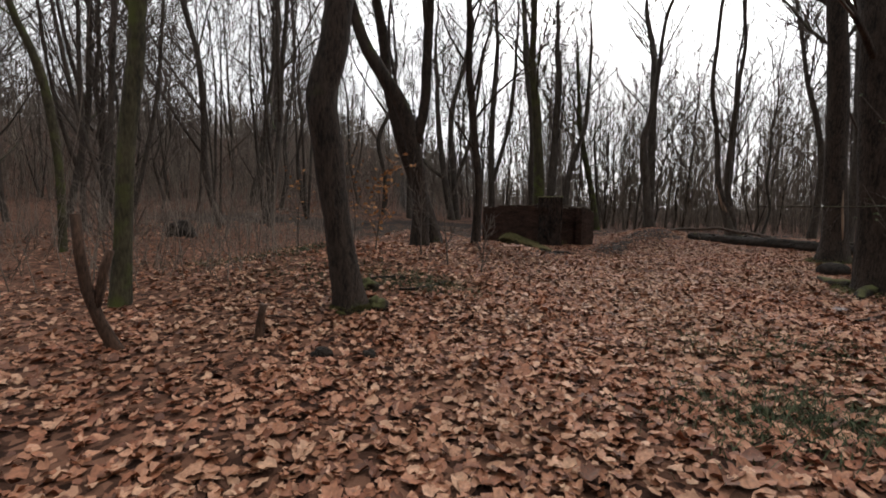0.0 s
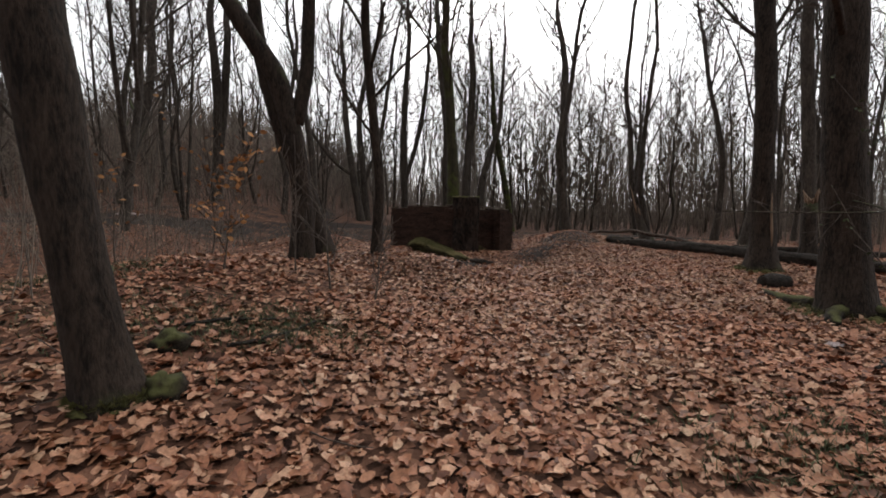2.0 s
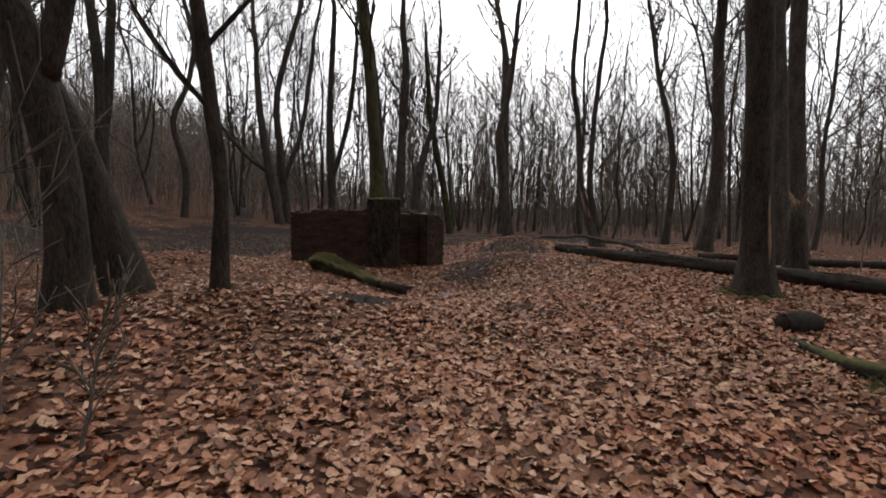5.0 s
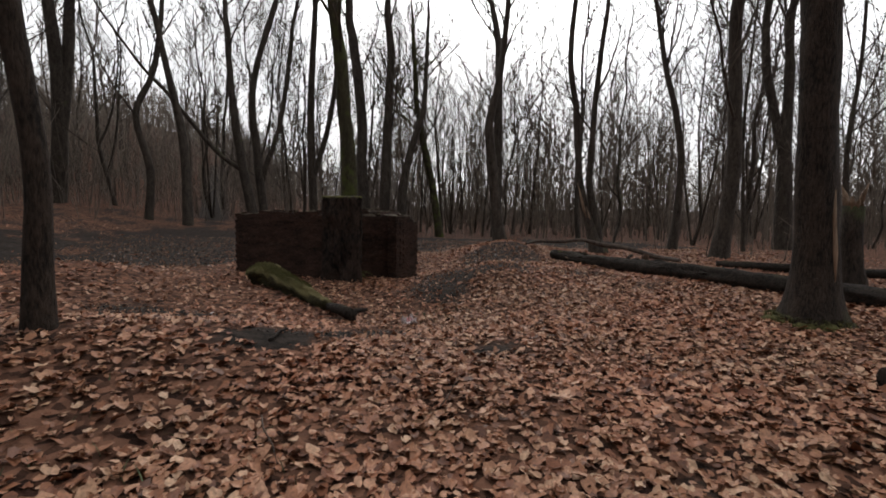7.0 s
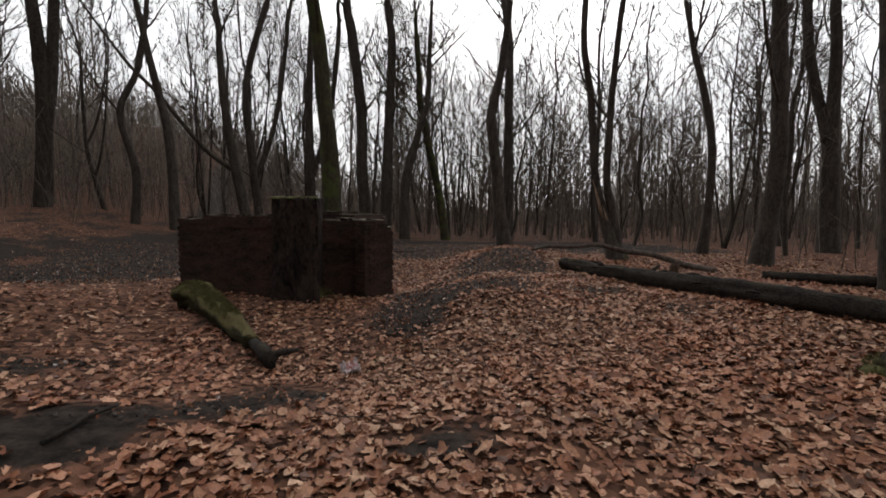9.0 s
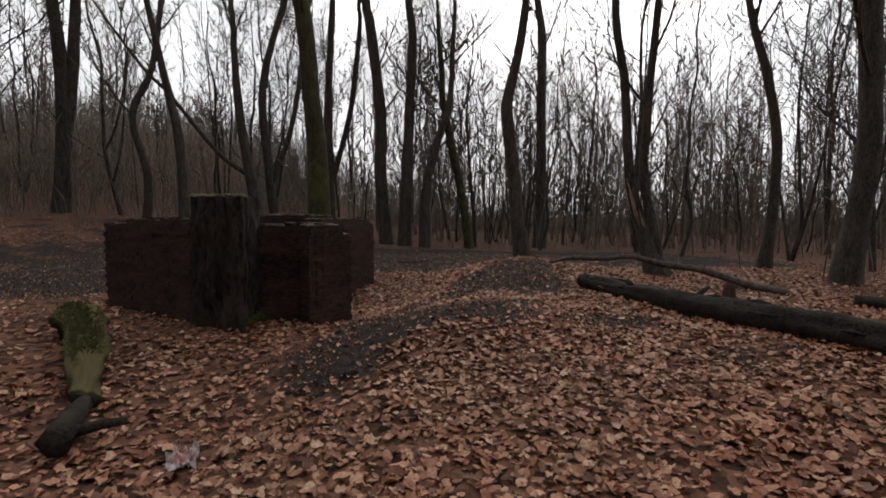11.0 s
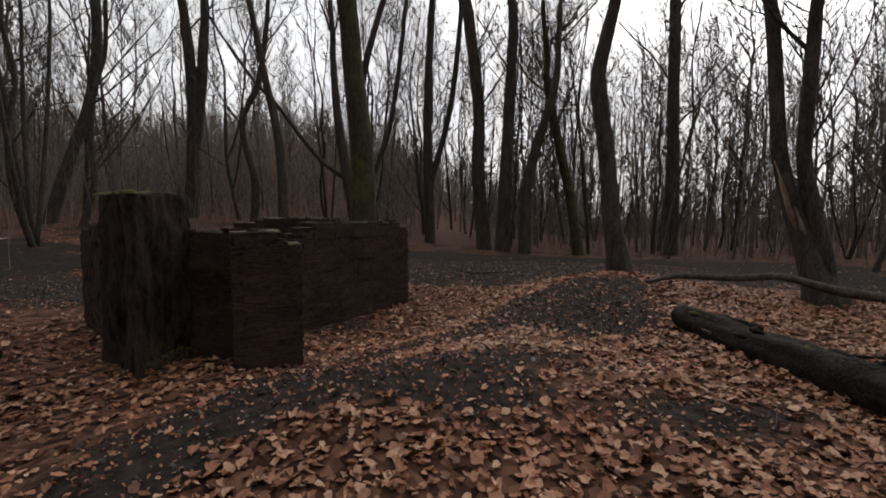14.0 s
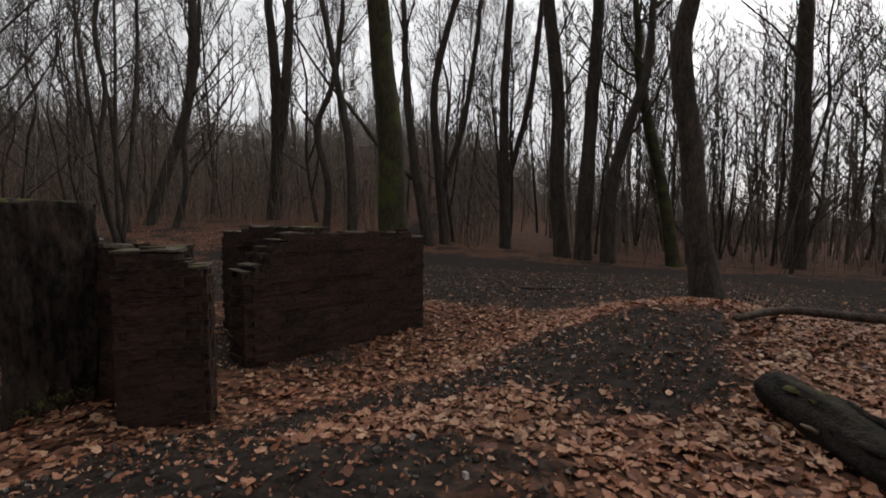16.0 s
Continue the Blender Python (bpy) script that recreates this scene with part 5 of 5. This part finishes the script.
def fallen_leaves():
    rng = np.random.default_rng(3)
    cell, most = 0.25, 480.0
    xs, ys = [], []
    cy = -1.5
    while cy < 34:
        cx = -14.0
        while cx < 24:
            x, y = cx + cell / 2, cy + cell / 2
            d = off_way(x, y)
            dens = 1.0 if d < 2.8 else (0.55 if d < 5.5 else (0.24 if d < 9 else 0.06))
            b = bare(x, y)
            dens *= (1 - 0.95 * step(0.1, 0.4, b)) * (0.75 + 0.5 * noise.noise((x * 1.3, y * 1.3, 4)))
            k = rng.poisson(max(dens, 0) * most * cell * cell)
            xs.append(cx + rng.random(k) * cell * 1.4)
            ys.append(cy + rng.random(k) * cell * 1.4)
            cx += cell
        cy += cell
    x, y = np.concatenate(xs), np.concatenate(ys)
    n = len(x)
    # lobed outline with a midrib, notched between its lobes
    shape = np.array(((0, -0.42, 0), (0.28, -0.36, 0.1), (0.47, -0.04, 0.17), (0.33, 0.12, 0.06), (0.26, 0.36, 0.12), (0, 0.56, 0.03), (-0.26, 0.36, 0.12), (-0.33, 0.12, 0.06), (-0.47, -0.04, 0.17), (-0.28, -0.36, 0.1)))
    halves = np.array(((0, 1, 2, 3, 4, 5), (0, 5, 6, 7, 8, 9)))
    size = rng.gamma(10, 0.0078, n).clip(0.035, 0.125) * np.where(y > 13.5, 0.86, 1.0)
    width = rng.uniform(0.65, 1.1, n)
    curl = rng.normal(0.6, 0.9, n)
    turn, tip_x, tip_y = rng.uniform(0, 6.283, n), rng.normal(0, 0.26, n), rng.normal(0, 0.26, n)
    p = np.repeat(shape[None], n, 0)
    p[:, :, 0] *= width[:, None]
    p[:, :, 2] *= curl[:, None]
    p += rng.normal(0, 1, (n, 10, 3)) * np.array((0.04, 0.04, 0.06))
    p *= size[:, None, None]
    px, py = p[:, :, 0].copy(), p[:, :, 1].copy()
    p[:, :, 2] += px * tip_x[:, None] + py * tip_y[:, None]
    c, s = np.cos(turn)[:, None], np.sin(turn)[:, None]
    p[:, :, 0], p[:, :, 1] = px * c - py * s, px * s + py * c
    z = np.array([land(a, b) for a, b in zip(x, y)]) + rng.uniform(0.004, 0.038, n)
    p[:, :, 0] += x[:, None]
    p[:, :, 1] += y[:, None]
    p[:, :, 2] += z[:, None]
    f = (halves[None] + (np.arange(n) * 10)[:, None, None]).reshape(-1, 6)
    me = bpy.data.meshes.new("fallen_leaves")
    me.vertices.add(n * 10)
    me.vertices.foreach_set("co", p.reshape(-1).astype(np.float32))
    me.loops.add(len(f) * 6)
    me.loops.foreach_set("vertex_index", f.reshape(-1).astype(np.int32))
    me.polygons.add(len(f))
    me.polygons.foreach_set("loop_start", np.arange(0, len(f) * 6, 6, dtype=np.int32))
    me.update(calc_edges=True)
    me.materials.append(LEAF)
    tagged(new("fallen_leaves", me), "thick carpet of dry brown and buff fallen leaves", "fallen leaves", kind="stuff")


fallen_leaves()


def grass_patch(cx, cy, rx, ry, count, seed):
    rng = random.Random(seed)
    g = Geo()
    for i in range(count):
        x, y = rng.gauss(cx, rx), rng.gauss(cy, ry)
        p = Vector((x, y, land(x, y)))
        a, h = rng.uniform(0, 6.283), rng.uniform(0.03, 0.1)
        w = Vector((math.cos(a), math.sin(a), 0)) * 0.005
        bend = Vector((rng.gauss(0, 0.9), rng.gauss(0, 0.9), 0)) * h
        first = len(g.v)
        g.v += [p - w, p + w, p + bend * 0.4 + Vector((0, 0, h * 0.6)) + w * 0.7, p + bend * 0.4 + Vector((0, 0, h * 0.6)) - w * 0.7, p + bend + Vector((0, 0, h))]
        g.f += [(first, first + 1, first + 2, first + 3), (first + 3, first + 2, first + 4)]
    tagged(part("grass_patch", g, GRASS, None), "thin dull green grass growing through the leaves", "grass", "grass patches", "stuff")


grass_patch(2.4, 3.05, 0.5, 0.35, 2600, 1)
grass_patch(3.4, 4.7, 0.6, 0.4, 1100, 8)
grass_patch(-4.3, 9.8, 1.0, 0.6, 1500, 9)
grass_patch(-2.9, 9.2, 0.5, 0.4, 700, 10)
grass_patch(-0.35, 7.2, 0.45, 0.3, 1500, 2)
grass_patch(-1.6, 7.3, 0.9, 0.6, 1100, 3)
grass_patch(3.2, 4.6, 0.8, 0.5, 260, 4)
grass_patch(1.5, 10.0, 1.0, 0.8, 200, 5)
grass_patch(7.6, 7.4, 0.6, 0.5, 260, 6)
grass_patch(5.2, 15.0, 0.5, 0.4, 150, 7)


def chips():
    """Pale chips and clods strewn over the black soil."""
    rng = random.Random(31)
    for name, material, count, label, lo, hi in (("pale_chips", STONE, 420, "pale stone chips strewn on black soil", 0.01, 0.035), ("soil_crumbs", SOIL_DARK, 5000, "black soil crumbs on the trodden ridge", 0.008, 0.03)):
        g = Geo()
        made = 0
        while made < count:
            x, y = rng.uniform(-3, 13), rng.uniform(13, 30)
            if bare(x, y) < 0.3:
                continue
            made += 1
            s = rng.uniform(lo, hi)
            m = Matrix.Translation((x, y, land(x, y) + s * 0.3)) @ Euler((rng.uniform(0, 3), rng.uniform(0, 3), rng.uniform(0, 3))).to_matrix().to_4x4()
            g.box(m, (s * 1.5, s, s * 0.7), s * 0.2, rng)
        tagged(part(name, g, material, None, smooth=False), label, "stones" if name == "pale_chips" else "soil", kind="stuff")


chips()

# moss round the feet of the two stout trees
for x, y, r, count, seed in ((10.3, 12.4, 0.5, 7, 3), (7.55, 8.05, 0.6, 8, 5), (-1.28, 5.76, 0.27, 6, 9)):
    rng = random.Random(seed)
    thing = empty("moss_patch", (x, y, land(x, y)), "green moss growing round the foot of a tree", "moss", "moss patches")
    for i in range(count):
        a = i * 6.283 / count + rng.uniform(-0.2, 0.2)
        clump(thing, (math.cos(a) * r * 0.8, math.sin(a) * r * 0.8, -0.02), rng.uniform(0.2, 0.4) * r, seed + i, MOSS, "", rng.uniform(0.2, 0.55))
    moss_tufts(thing, [((math.cos(i * 6.283 / 18) * r * 0.82, math.sin(i * 6.283 / 18) * r * 0.82, 0.0), 0.2 * r) for i in range(18)], 0.03, seed, 160)


def leaf_scraps():
    """Crumbled leaf scraps over the bare soil."""
    rng = random.Random(52)
    g = Geo()
    made = 0
    while made < 17000:
        x, y = rng.uniform(-5, 15), rng.choice((rng.uniform(13, 32), rng.uniform(14.5, 22)))
        if bare(x, y) < 0.3:
            continue
        made += 1
        leaf_into(g, Vector((x, y, land(x, y) + 0.012)), rng.uniform(0.015, 0.05), rng)
    tagged(part("leaf_scraps", g, LEAF, None, smooth=False), "crumbled brown leaf scraps over dark soil", "fallen leaves", kind="stuff")


leaf_scraps()


def sticks():
    rng = random.Random(44)
    for i, (x, y, length, turn) in enumerate(((8.0, 27.2, 1.3, 5), (-0.4, 7.0, 1.1, 50), (-0.9, 7.2, 0.9, 30), (11.9, 19.0, 0.7, 160), (12.1, 18.7, 0.6, 20), (2.9, 13.0, 0.8, 80), (12.4, 16.9, 1.2, 100), (5.6, 6.0, 0.7, 30))):
        a = radians(turn)
        pts = []
        for k in range(5):
            t = (k / 4 - 0.5) * length
            px, py = x + math.cos(a) * t + rng.gauss(0, 0.03), y + math.sin(a) * t + rng.gauss(0, 0.03)
            pts.append(Vector((px, py, land(px, py) + 0.03 + rng.uniform(0, 0.03))))
        base = pts[0].copy()
        g = Geo()
        g.tube([p - base for p in pts], [0.018, 0.02, 0.017, 0.014, 0.009], 6, 0.2, 0, i)
        ob = part("stick", g, LOG_BARK, None)
        ob.matrix_basis = Matrix.Translation(base)
        tagged(ob, "thin dead stick lying on the ground", "stick", "sticks")


sticks()


def straws():
    """Pale dead straws and thin twigs lying in the litter."""
    rng = random.Random(88)
    for i in range(46):
        if i < 26:
            x, y = rng.uniform(-3.2, 0.6), rng.uniform(5.0, 10.5)
        else:
            x, y = rng.uniform(1.0, 11.5), rng.uniform(5.0, 19.0)
        a, length = rng.uniform(0, 6.283), rng.uniform(0.25, 0.75)
        base = Vector((x, y, land(x, y) + 0.035))
        way = Vector((math.cos(a), math.sin(a), 0))
        pts = []
        for k in range(4):
            q = base + way * length * k / 3 + Vector((rng.gauss(0, 0.015), rng.gauss(0, 0.015), 0))
            q.z = land(q.x, q.y) + 0.04 + rng.uniform(0, 0.02)
            pts.append(q - base)
        g = Geo()
        g.tube(pts, [0.006, 0.0055, 0.0045, 0.003], 5)
        ob = part("twig", g, GREY_BRANCH, None)
        ob.matrix_basis = Matrix.Translation(base)
        tagged(ob, "thin pale dead twig lying in the leaves", "twig", "twigs")


straws()


def low_bough():
    """A thin bare bough reaching out level from the thick tree."""
    rng = random.Random(14)
    line = [Vector((7.42, 7.95, 1.62))] + [Vector(p) for p in reversed(BOUGH)]
    thing = empty("low_bough", line[0], "thin bare bough reaching level from the thick tree", "branch")
    stem, twigs = Geo(), Geo()
    pts = [Vector(q[:3]) - line[0] for q in smooth_line([(*p, 0.0) for p in line], 5)]
    stem.tube(pts, [0.016 - 0.011 * i / (len(pts) - 1) for i in range(len(pts))], 6, 0.1)
    part("stem", stem, BARK, thing)
    for i in range(2, len(pts) - 1):
        branch(twigs, twigs, pts[i], (pts[i + 1] - pts[i]) + Vector((rng.gauss(0, 0.2), rng.gauss(0, 0.2), rng.gauss(0.05, 0.15))), rng.uniform(0.2, 0.55), 0.004, 1, rng, 0.0, (2, 3), 0.12, 0.002)
    tagged(part("twigs", twigs, TWIG, thing), kind="stuff")


BOUGH = [(4.21, 6.71, 1.43), (5.26, 6.73, 1.43), (6.51, 6.81, 1.46)]
low_bough()


def crumpled(name, x, y, size, flat, seed, label, material, patch=None):
    """A scrap of thrown-away plastic, crumpled on the leaves."""
    thing = empty(name, (x, y, land(x, y) + 0.02), label, "litter", "litter")
    for k, (mat, lift, part_name) in enumerate(((material, 0.0, "sheet"), (patch, 0.006, "printed_patch"))):
        if mat is None:
            continue
        g = Geo()
        n = 12
        for j in range(n + 1):
            for i in range(n + 1):
                u, v = i / n - 0.5, j / n - 0.5
                if k:
                    u, v = u * 0.45 + 0.1, v * 0.4
                r = 1 + 0.5 * noise.noise((u * 3, v * 3, seed + 9))
                z = abs(noise.noise((u * 5, v * 5, seed))) * flat * 2.4 + 0.4 * flat * noise.noise((u * 14, v * 14, seed)) + flat * 0.6 * (0.5 - abs(u))
                g.v.append(Vector((u * size * 1.3 * r, v * size * r, max(z, 0.0) + lift)))
        for j in range(n):
            for i in range(n):
                a = j * (n + 1) + i
                g.f.append((a, a + 1, a + n + 2, a + n + 1))
        part(part_name, g, mat, thing, "" if not k else "faded pink print", False)


crumpled("plastic_bag", 4.79, 14.72, 0.17, 0.08, 1, "crumpled dirty white plastic bag with faded pink print", PLASTIC, PINK_PLASTIC)
crumpled("paper_scrap", 5.69, 6.6, 0.11, 0.03, 2, "small crumpled white scrap on the leaves", PLASTIC)
crumpled("plastic_sheet", -11.8, 30.0, 0.7, 0.1, 4, "white plastic sheet lying by the far track", PLASTIC)

# ---- bricks of the ruin ----
for wall, me, m in later:
    ob = new("brick", me)
    ob.parent = wall
    ob.matrix_basis = m
